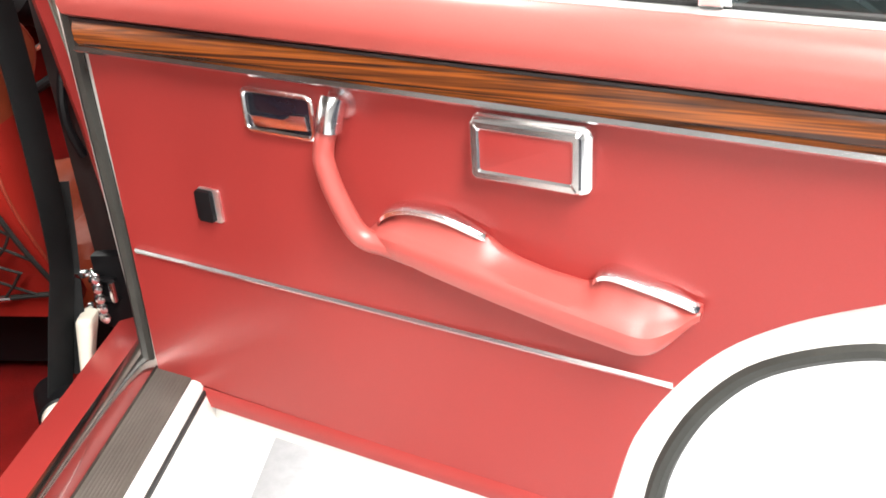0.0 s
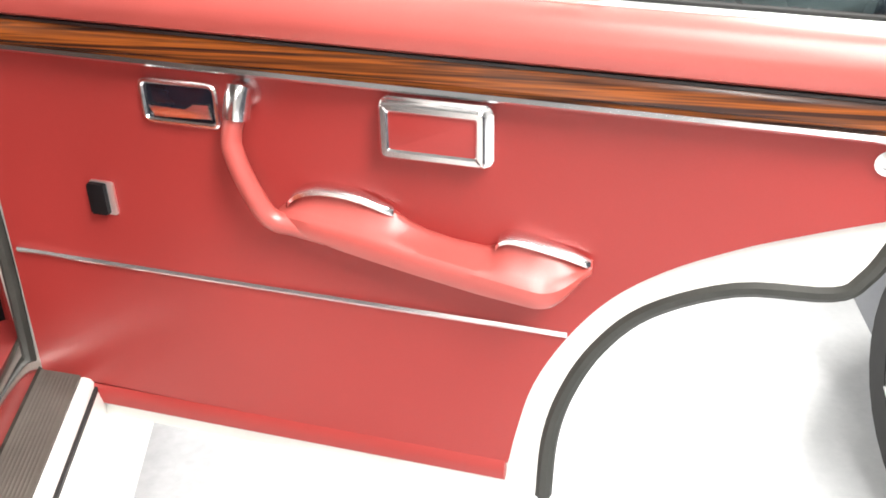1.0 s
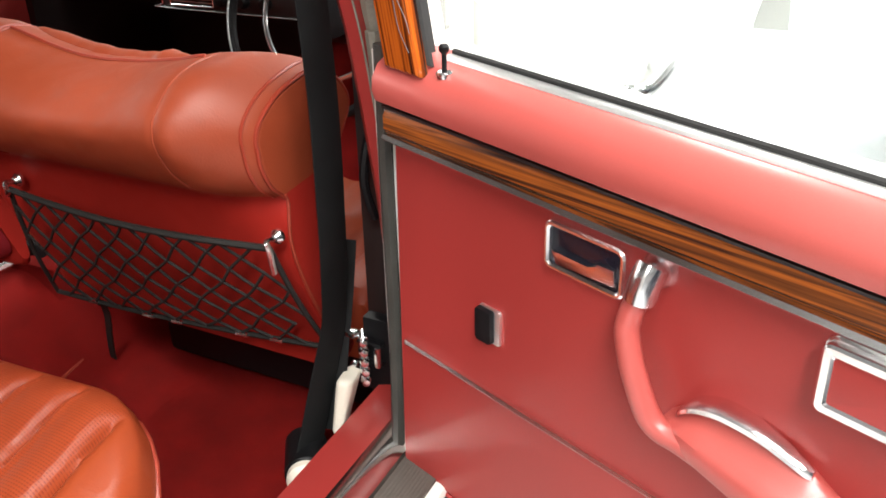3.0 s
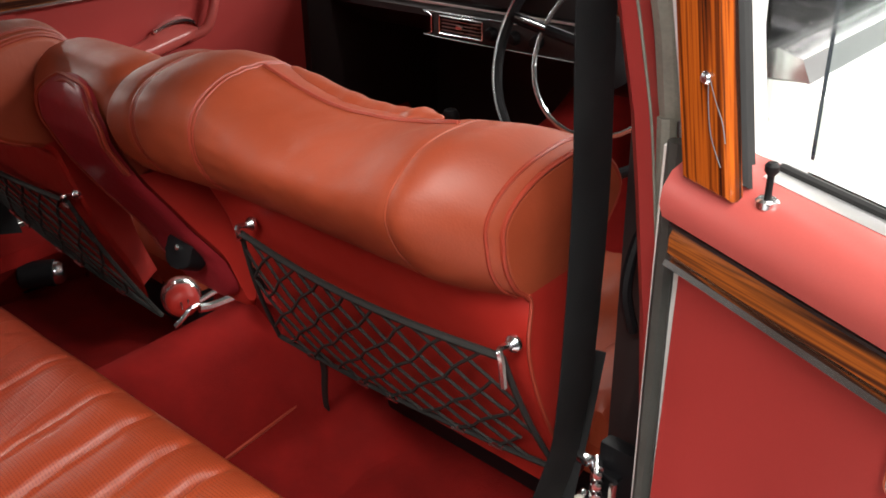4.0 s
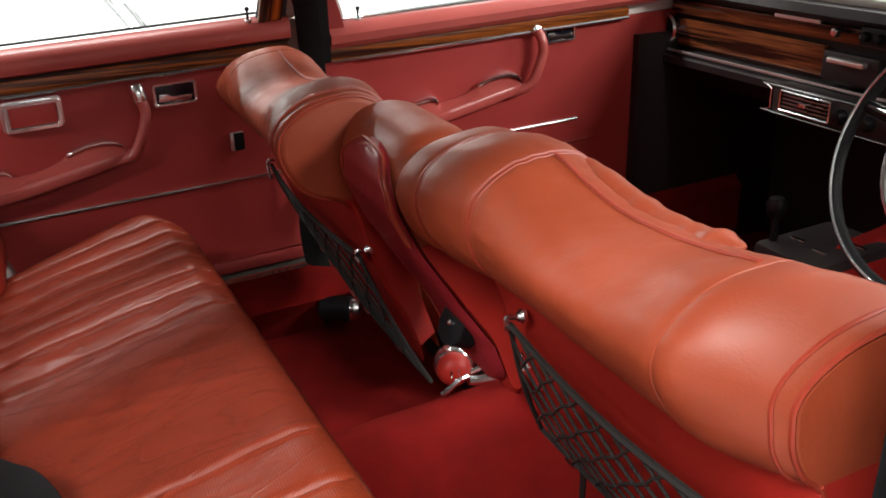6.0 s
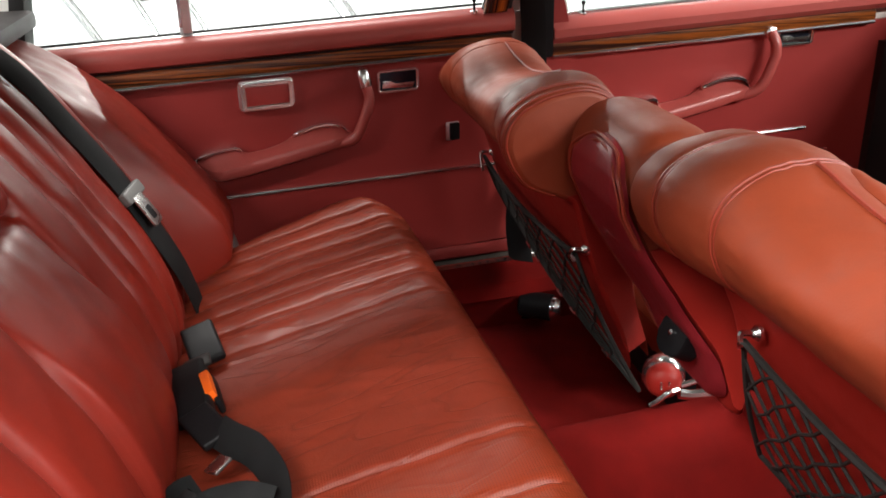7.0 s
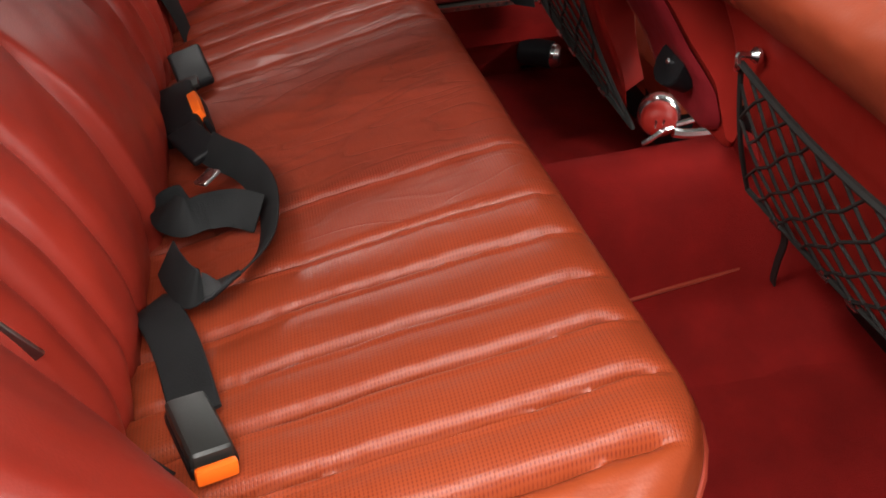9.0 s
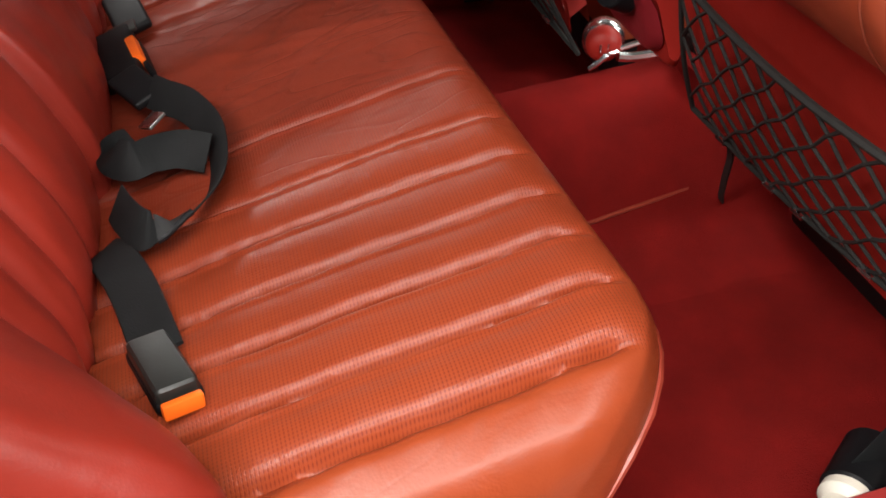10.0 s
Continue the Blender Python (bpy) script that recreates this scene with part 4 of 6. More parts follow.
def seat_back(root, x0, x1, sx):
    """The back of a front seat: a padded roll over a flat rear board, with sewn sections, an end cap and piping. Its outer end is at x1."""
    sec = smooth_path([(0, y, z) for y, z in SEAT_SECTION], 4)
    ahead = 0.070 if sx > 0 else 0.0
    seed = 0.0 if sx > 0 else 17.0
    seams = SEAMS if sx > 0 else SEAMS[1:]
    mid = Vector((0, -0.02, 0.725))

    def skin(x, p, lift=0.0, plain=False):
        """The point of the section p at x: lobes between the seams, gathers at them, ends rounded in."""
        up = smoothstep(0.645, 0.680, p.z)
        top = sum(lerp_table(ROLL_TOP, x + 0.008 * k) for k in (-2, -1, 0, 1, 2)) / 5
        dent = sum(d * bell(x, c, w) for c, w, d in seams)
        lobe = (0.030 * math.sin(math.pi * min(1, max(0, (x - x0) / (0.150 - x0)))) if sx > 0 else 0.0) + 0.022 * math.sin(math.pi * min(1, max(0, (x - 0.150) / 0.095))) + 0.012 * math.sin(math.pi * min(1, max(0, (x - 0.558) / 0.10)))
        inner = min(1.0, max(0.0, (x0 + (0.034 if sx > 0 else 0.012) - x) / (0.034 if sx > 0 else 0.012)))
        outer = min(1.0, max(0.0, (x - x1 + 0.014) / 0.014))
        ei, eo = 1 - math.sqrt(1 - inner ** 2), 1 - math.sqrt(1 - outer ** 2)
        q = p - mid
        if plain:
            dent = dent * 0.45
        q = q * (1 + up * (lobe - dent + lift)) * (1 - ei * (0.16 + 0.16 * up if sx > 0 else 0.10) - eo * (0.03 + 0.05 * up))
        q.z += (top - 0.803) * smoothstep(0.69, 0.80, p.z)
        q.y += smoothstep(0.57, 0.75, p.z) * ahead * smoothstep(0.568, 0.668, x) - up * 0.020 * smoothstep(0.27, 0.13, x)
        if not plain:
            a = math.atan2(q.z, q.y)
            gather = 0.0030 * noise.noise(Vector((x * 8 + seed, a * 9.0, 1.0))) * (bell(x, 0.272, 0.026) + bell(x, 0.225, 0.012) + 0.6 * bell(x, 0.172, 0.018) + 0.35 * bell(x, 0.575, 0.02))
            broad = 0.0022 * noise.noise(Vector((x * 13 + seed, p.y * 18, p.z * 18))) + 0.0009 * noise.noise(Vector((x * 45 + seed, p.y * 55, p.z * 55)))
            q += q.normalized() * (gather + broad) * up
        tuck = 0.062 * smoothstep(0.70, 0.58, p.z) * max(0.0, 1 - (x - x0) / 0.16) if sx > 0 else 0.0
        return Vector((sx * (x + tuck), mid.y + q.y, mid.z + q.z))

    n = 150
    rings = [[skin(x0 + (x1 - x0) * i / n, p) for p in sec] for i in range(n + 1)]
    m, lower = len(sec), 20
    front = max(k for k, p in enumerate(sec) if p.z > 0.652)

    def sheet(name, mat, first, last, label):
        bm = bmesh.new()
        rows = [[bm.verts.new(r[k]) for k in range(first, last + 1)] for r in rings]
        for a, b in zip(rows, rows[1:]):
            for j in range(last - first):
                bm.faces.new((a[j], a[j + 1], b[j + 1], b[j]))
        return part(name, bm, mat, root, label, True, 50)
    sheet("back_board", HIDE_BOARD, 0, lower, "red covered rear board below the roll")
    sheet("backrest", HIDE, lower, m - 1, "brown-red leather backrest with sewn sections")
    for ring, out in ((rings[0], -1), (rings[-1], 1)):
        low = bmesh.new()
        low.faces.new([low.verts.new(v) for v in ring[:lower + 1] + ring[front:]])
        part("end_panel", low, HIDE_BOARD, root, "red covered end of the backrest", False)
        high = ring[lower:front + 1]
        c = sum(high, Vector()) / len(high)
        cap = bmesh.new()
        loops = [[cap.verts.new(p.lerp(c, k / 7) + Vector((sx * out * 0.006 * math.sin(0.5 * math.pi * k / 7), 0, 0))) for p in high] for k in range(7)]
        tip = cap.verts.new(c + Vector((sx * out * 0.006, 0, 0)))
        q = len(high)
        for la, lb in zip(loops, loops[1:]):
            for j in range(q):
                cap.faces.new((la[j], la[(j + 1) % q], lb[(j + 1) % q], lb[j]))
        for j in range(q):
            cap.faces.new((loops[-1][j], loops[-1][(j + 1) % q], tip))
        part("end_cap", cap, HIDE, root, "padded leather end cap of the roll", True, 60)

    def welt(x, r, lift, plain, a=lower + 2, b=front):
        return tube([skin(x, sec[k], lift, plain) for k in range(a, b)], r, 6, 1)
    part("piping", welt(x1 - 0.0015, 0.0026, 0.004, False, lower - 1), PIPING, root, "sewn piping round the end cap")
    part("piping", welt(x1 - 0.0105, 0.0021, 0.0, False, lower), PIPING, root)
    if sx < 0:
        part("piping", welt(x0 + 0.030, 0.0024, 0.003, False), PIPING, root, "sewn piping beside the armrest")
        part("piping", welt(x0 + 0.037, 0.0018, 0.001, False), PIPING, root)
    part("edge_piping", tube([skin(x1, sec[k]) for k in range(2, lower + 1)], 0.0022, 6, 1), PIPING, root, "piping down the board's edge")
    for c, w, d in seams[:-1]:
        for o in (-0.0034, 0.0034):
            part("seam_welt", welt(c + o, 0.0019, -0.004, False), PIPING, root, "double sewn welt")
    if sx < 0:
        for o in (0.004, 0.0115):
            part("seam_welt", welt(x0 + o, 0.0019, 0.002, False), PIPING, root, "double sewn welt")
    part("seam_welt", welt(0.558, 0.0016, 0.0, False), HIDE, root, "flat sewn seam")
    crest = [k for k, p in enumerate(sec) if p.y > -0.036 and p.z > 0.79][0]
    part("crest_piping", tube([skin(0.252 + 0.30 * i / 30, sec[crest], 0.004) for i in range(31)], 0.0026, 6, 2), PIPING, root, "sewn piping along the crest")
    if sx > 0:
        # gathered cushion edge before the crest
        bm = bmesh.new()
        rows = []
        for i in range(61):
            u = i / 60
            x = 0.262 + 0.240 * u
            c = skin(x, sec[crest + 3], 0.0, True)
            r = 0.0075 * math.sqrt(max(0.02, 1 - abs(2 * u - 1) ** 4)) * (1 + 0.22 * noise.noise(Vector((x * 48, 2, seed))) + 0.22 * noise.noise(Vector((x * 19, 5, seed))) + 0.5 * bell(x, 0.47, 0.012))
            rows.append([bm.verts.new(c + Vector((0, 0.002 + r * 1.9 * math.cos(a), r * math.sin(a)))) for a in [math.pi * 2 * k / 12 for k in range(12)]])
        for a, b in zip(rows, rows[1:]):
            for j in range(12):
                bm.faces.new((a[j], a[(j + 1) % 12], b[(j + 1) % 12], b[j]))
        bm.faces.new(rows[0])
        bm.faces.new(rows[-1][::-1])
        part("front_pad", bm, HIDE, root, "gathered leather edge on the front of the backrest")


def seat_cushion(root, x0, x1, sx):
    bm = bmesh.new()
    def f(u, v):
        x = x0 + (x1 - x0) * u
        y = 0.17 + 0.40 * v
        e = min(u, 1 - u, v, 1 - v)
        z = 0.40 + 0.02 * v - 0.10 * (1 - math.sqrt(max(0, 1 - (1 - min(1, e / 0.10)) ** 2))) - 0.006 * abs(math.sin(u * 8 * math.pi)) * (0.2 < u < 0.8)
        return Vector((sx * x, y, z))
    rows = grid(bm, 40, 24, f)
    ed = [e for e in bm.edges if e.is_boundary]
    r = bmesh.ops.extrude_edge_only(bm, edges=ed)
    for v in [v for v in r["geom"] if isinstance(v, bmesh.types.BMVert)]:
        v.co.z = 0.345
    part("cushion", bm, HIDE, root, "pleated red leather seat cushion")
    part("seat_base", B(((sx * (x0 + x1) / 2, 0.37, 0.27), (x1 - x0 - 0.04, 0.36, 0.15), 0.01)), BLACK, root, "dark seat frame")


def seat_net(root, x0, x1, sx, top, y_top):
    """The map net on a seat's back: elastic rims and knotted diagonal cords."""
    def at(u, v):
        """u along the seat from its inner side, v from the lower rim up"""
        inner = x0 - 0.085 * (1 - v)
        x = inner + (x1 - inner) * u
        sag = 0.010 * math.sin(math.pi * u)
        zt, zb = top - sag * 0.7, 0.382 + 0.034 * u
        z = zb + (zt - zb) * v
        y = y_top + (0.030 - y_top) * (1 - v) - 0.006 * math.sin(math.pi * v) - 0.01 * math.sin(math.pi * u)
        return (sx * x, y, z)
    net = part("net_rim", tube([at(i / 14, 1) for i in range(15)], 0.0042, 6, 2), CORD, root, "elastic upper rim of the map net")
    part("net_rim", tube([at(i / 14, 0) for i in range(15)], 0.0036, 6, 2), CORD, root)
    for u in (0, 1):
        part("net_rim", tube([at(u, i / 6) for i in range(7)], 0.0034, 6, 2), CORD, root)
    k = 10
    for i in range(-5, k):
        for d in (1, -1):
            pts = []
            for j in range(9):
                v = j / 8
                u = (i + 0.5) / (k - 1) + (0.44 * v if d > 0 else 0.44 * (1 - v))
                wob = 0.008 * math.sin(j * 2.1 + i)
                if 0 <= u + wob <= 1:
                    pts.append(at(u + wob, v))
            if len(pts) > 2:
                part("net_cord", tube(pts, 0.0021, 5, 2), CORD, root)
    for i in range(9):
        if i in (1, 3, 4, 6, 7):
            p = at((i + 0.4) / 9, 0)
            q = at((i + 0.75) / 9, 0)
            bm = tube([Vector(p) + Vector((0, -0.004, 0)), Vector(q) + Vector((0, -0.004, 0))], 0.0032, 6, 1)
            part("rim_wire", bm, CHROME, root, "bright wire of the lower rim")
    for u in (0, 1):
        p = Vector(at(u, 1))
        bm = bmesh.new()
        lathe(bm, [(0.009, 0), (0.009, 0.004), (0.005, 0.009), (0.001, 0.010)], Matrix.Translation(p + Vector((0, 0.018, 0.008))) @ pose(0, 0, 0, 90, 0, 0), 14)
        tube([p + Vector((0, 0.01, 0.008)), p + Vector((0, -0.004, 0.010)), p + Vector((0.004 * sx, -0.006, 0.0)), p + Vector((0.004 * sx * (1 if u else -1), -0.002, -0.03 if u else -0.008))], 0.0035, 6, 4, False, bm)
        part("net_hook", bm, CHROME, root, "chrome net hook")


def front_seat(sx, dy, x0, x1):
    root = thing("front_seat", "red leather front seat with black map net, before the wheel" if sx > 0 else "red leather front seat with a black map net, set further back", "car seat", (0, dy, 0), group="front seats")
    seat_back(root, x0, x1, sx)
    seat_cushion(root, x0 + 0.09, x1 - 0.03, sx)
    if sx > 0:
        seat_net(root, 0.222, 0.640, sx, 0.602, -0.066)
    else:
        seat_net(root, 0.130, 0.650, sx, 0.566, -0.042)
    return root


front_seat(1, 0.0, 0.070, 0.643)
passenger_seat = front_seat(-1, -0.085, 0.122, 0.655)


def bar_x(sec, x_of, n, c, pinch):
    """A padded body lofted across the car: the section sec, its ends rounded in towards c."""
    bm = bmesh.new()
    rings = []
    for i in range(n + 1):
        u = i / n
        e = 1 - math.sqrt(max(0, 1 - max(0, (abs(2 * u - 1) - 0.60) / 0.40) ** 2))
        ring = []
        for p in sec:
            x0, x1 = x_of(p.z)
            q = c + (p - c) * (1 - pinch * e)
            ring.append(bm.verts.new((x0 + (x1 - x0) * u, q.y, q.z)))
        rings.append(ring)
    m = len(rings[0])
    for a, b in zip(rings, rings[1:]):
        for j in range(m):
            bm.faces.new((a[j], a[(j + 1) % m], b[(j + 1) % m], b[j]))
    bm.faces.new(rings[0])
    bm.faces.new(rings[-1][::-1])
    return bm


def centre_armrest():
    """The folded centre armrest between the seats: a brown-red body, a maroon panel on its rear face, an ash box in its foot."""
    root = thing("centre_armrest", "maroon and brown-red leather centre armrest folded up between the front seats", "armrest", (0, 0, -0.012))
    rear = [(0.452, -0.016), (0.475, -0.026), (0.50, -0.035), (0.54, -0.050), (0.60, -0.088), (0.66, -0.125), (0.72, -0.151), (0.755, -0.153), (0.785, -0.140)]
    sec = smooth_path([(0, y + 0.008, z) for z, y in rear] + [(0, -0.105, 0.803), (0, -0.06, 0.806), (0, -0.03, 0.785), (0, -0.02, 0.70), (0, -0.005, 0.58), (0, 0.005, 0.46)], 4, True)

    def span(z):
        low = smoothstep(0.62, 0.48, z)
        return -0.100 + 0.052 * low, 0.082 + 0.034 * smoothstep(0.72, 0.60, z) + 0.026 * smoothstep(0.60, 0.54, z)
    wide = lambda z: (span(z)[0] - 0.050 + 0.020 * smoothstep(0.72, 0.52, z), span(z)[1] - 0.002)
    part("body", bar_x([p for p in sec if p.z > 0.675], wide, 40, Vector((0, -0.07, 0.64)), 0.11), HIDE, root, "brown-red leather roll of the armrest")
    part("lower_body", bar_x([p for p in sec if p.z < 0.69], wide, 40, Vector((0, -0.07, 0.64)), 0.11), HIDE_BOARD, root, "red covered lower body of the armrest")

    def edge(z, o=0.0):
        """Left and right end of the panel at z: an arch above, a rounded foot below."""
        a, b = span(z)
        c, w = (a + b) / 2, (b - a) / 2 - o
        k = 1.0
        if z > 0.725:
            k = math.sqrt(max(0.0, 1 - ((z - 0.725) / (0.062 - o)) ** 2))
        if z < 0.515:
            k = math.sqrt(max(0.0, 1 - ((0.515 - z) / (0.060 - o)) ** 2))
        return c - w * k, c + w * k

    def on_rear(x, z, lift):
        return Vector((x, lerp_table(rear, z) - lift, z))
    bm = bmesh.new()

    def face(u, v):
        z = 0.4555 + 0.331 * v
        a, b = edge(z)
        rim = min(u, 1 - u, 3 * v, 3 * (1 - v))
        return on_rear(a + (b - a) * u, z, -0.006 + 0.012 * math.sqrt(min(1.0, rim / 0.12)))
    grid(bm, 24, 60, face)
    part("pad", bm, HIDE_DARK, root, "maroon leather panel on the armrest's rear face")
    for o, r in ((0.001, 0.0026), (0.0085, 0.0020)):
        levels = [0.50 + 0.025 * i for i in range(9)] + [0.715, 0.735, 0.755, 0.770, 0.780, 0.7855 - o]
        pts = [on_rear(edge(z, o)[0], z, 0.001 + 0.25 * o) for z in levels] + [on_rear(edge(z, o)[1], z, 0.001 + 0.25 * o) for z in levels[-2:6:-1]]
        part("piping", tube(pts, r, 6, 3), PIPING, root, "sewn piping arching over the panel")
    turn = pose(0.076, -0.062, 0.546, -26, 0, 6)
    bm = bmesh.new()
    prism(bm, rounded_rect(0.054, 0.056, 0.019, 6, 0.0, 0.0), lambda x, z, d: turn @ Vector((x, -d, z)), -0.014, 0.014, 0.004, 3)
    box_ = part("ash_box", bm, BLACK, root, "black ash box in the armrest's foot")
    part("knob", lathe(bmesh.new(), [(0.004, 0), (0.004, 0.004), (0.001, 0.005)], turn @ pose(0, -0.014, 0, 90, 0, 0), 10), CHROME, box_)
    return root


centre_armrest()


def seat_hinge():
    """The round hinge cover with its bright ring and rail, on the tunnel between the seats."""
    root = new("hinge")
    root.parent, root.location = passenger_seat, (-0.060, 0.075, 0.385)
    tagged(root, "round red hinge cover with a chrome ring")
    bm = lathe(bmesh.new(), [(0.025, -0.03), (0.026, 0.0), (0.0245, 0.011), (0.018, 0.018), (0.008, 0.021), (0.001, 0.021)], pose(0, 0, 0, 84, 0, 66), 26)
    part("cover", bm, HIDE_BOARD, root, "red hinge cover")
    bm = lathe(bmesh.new(), [(0.027, -0.034), (0.031, -0.028), (0.031, -0.008), (0.027, -0.002)], pose(0, 0, 0, 84, 0, 66), 26)
    part("ring", bm, CHROME, root, "chrome ring")
    bm = bmesh.new()
    for dy in (-0.006, 0.006):
        box(bm, (0.0205, -0.008 + dy, 0.003), (0.003, 0.003, 0.013), 0.001)
    part("screw_mark", bm, CHROME, root)
    part("rail", tube([(0.026, 0.012, -0.010), (0.028, 0.030, -0.013), (0.030, 0.060, -0.013), (0.030, 0.100, -0.012), (0.030, 0.125, -0.012)], 0.0075, 8, 5), CHROME, root, "chrome seat rail")
    part("rail_lip", tube([(0.016, 0.018, -0.004), (0.012, 0.060, 0.000), (0.012, 0.110, 0.0)], 0.0045, 8, 4), CHROME, root, "bright lip of the rail")
    part("catch", tube([(0.022, -0.030, -0.026), (0.026, -0.018, -0.016), (0.028, -0.004, -0.004), (0.026, 0.010, -0.002)], 0.0042, 8, 4), CHROME, root, "small chrome catch")
    part("rail_end", B(((0.032, 0.135, -0.010), (0.030, 0.030, 0.034), 0.006)), BLACK, root)
    part("stand", B(((0.02, 0.11, -0.07), (0.20, 0.03, 0.12), 0.01)), CARPET, root, "red covered seat stand")
    return root


seat_hinge()

# ---- the rear seat ----
def bench_plan(x):
    """Rear and front y of the cushion at x."""
    o = abs(x) / 0.70
    corner = max(0.0, (x - 0.57) / 0.135) if x > 0 else max(0.0, (-x - 0.42) / 0.20)
    front = -0.297 + 0.048 * x - 0.15 * (1 - math.sqrt(max(0.0, 1 - min(1, corner) ** 2)))
    return -0.715 + 0.07 * max(0, ((x - 0.56) if x > 0 else (-x - 0.48)) / 0.14), front


GROOVES = [-0.560, -0.500, -0.440, -0.380, -0.320, -0.260, -0.200, -0.13, 0.22, 0.320, 0.386, 0.454, 0.512, 0.573, 0.634]


def pleat(x):
    """The pleats' rise at x: rounded flutes with narrow sewn valleys."""
    h = 0.0
    for a, b in zip(GROOVES, GROOVES[1:]):
        if a <= x <= b:
            u = (x - a) / (b - a)
            w = b - a
            edge = min(u, 1 - u) * w
            r = 0.015 if a > 0.1 else 0.012
            h = (-0.0150 if a > 0.1 else -0.0190) * (1 - math.sqrt(max(0.0, 1 - max(0.0, 1 - edge / r) ** 2)))
            return h + (0.0045 if w < 0.1 else 0.0) * math.sin(math.pi * u) + (0.0042 if a > 0.1 else 0.0016) * math.exp(-((u * w - 0.0080) / 0.0038) ** 2)
    edge = min(abs(x - GROOVES[0]), abs(x - GROOVES[-1]))
    return -0.0150 * (1 - math.sqrt(max(0.0, 1 - max(0.0, 1 - edge / 0.015) ** 2)))


def bench_top(x, v):
    """Height of the cushion at x; v from the crease 0 to the front edge 1."""
    z = 0.437 + 0.108 * v ** 0.95
    z += 0.005 * math.sin(math.pi * min(1, v)) - 0.05 * max(0, ((x - 0.60) if x > 0 else (-x - 0.53)) / 0.1) ** 2
    z -= 0.020 * bell(x, 0.03, 0.13) * bell(v, 0.45, 0.30)
    band = smoothstep(0.0, 0.05, v) * smoothstep(0.99, 0.90, v)
    wr = noise.noise(Vector((x * 9, v * 7, 1.7)))
    cre = noise.noise(Vector((x * 26 + 3 * v, v * 9, 5.1)))
    flat = bell(x, -0.02, 0.17)
    return z + band * pleat(x + 0.004 * noise.noise(Vector((v * 5, x * 8, 2)))) + 0.0020 * wr + 0.0014 * cre * band * (0.35 + 1.2 * flat) + 0.0042 * flat * band * (0.20 - math.sqrt(0.003 + noise.noise(Vector((x * 24 - v * 5, v * 3.2 + x * 3, 2.2))) ** 2)) + 0.0024 * band * math.exp(-min(abs(x - g_) for g_ in GROOVES) / 0.009) * noise.noise(Vector((x * 20, v * 34, 7.7)))


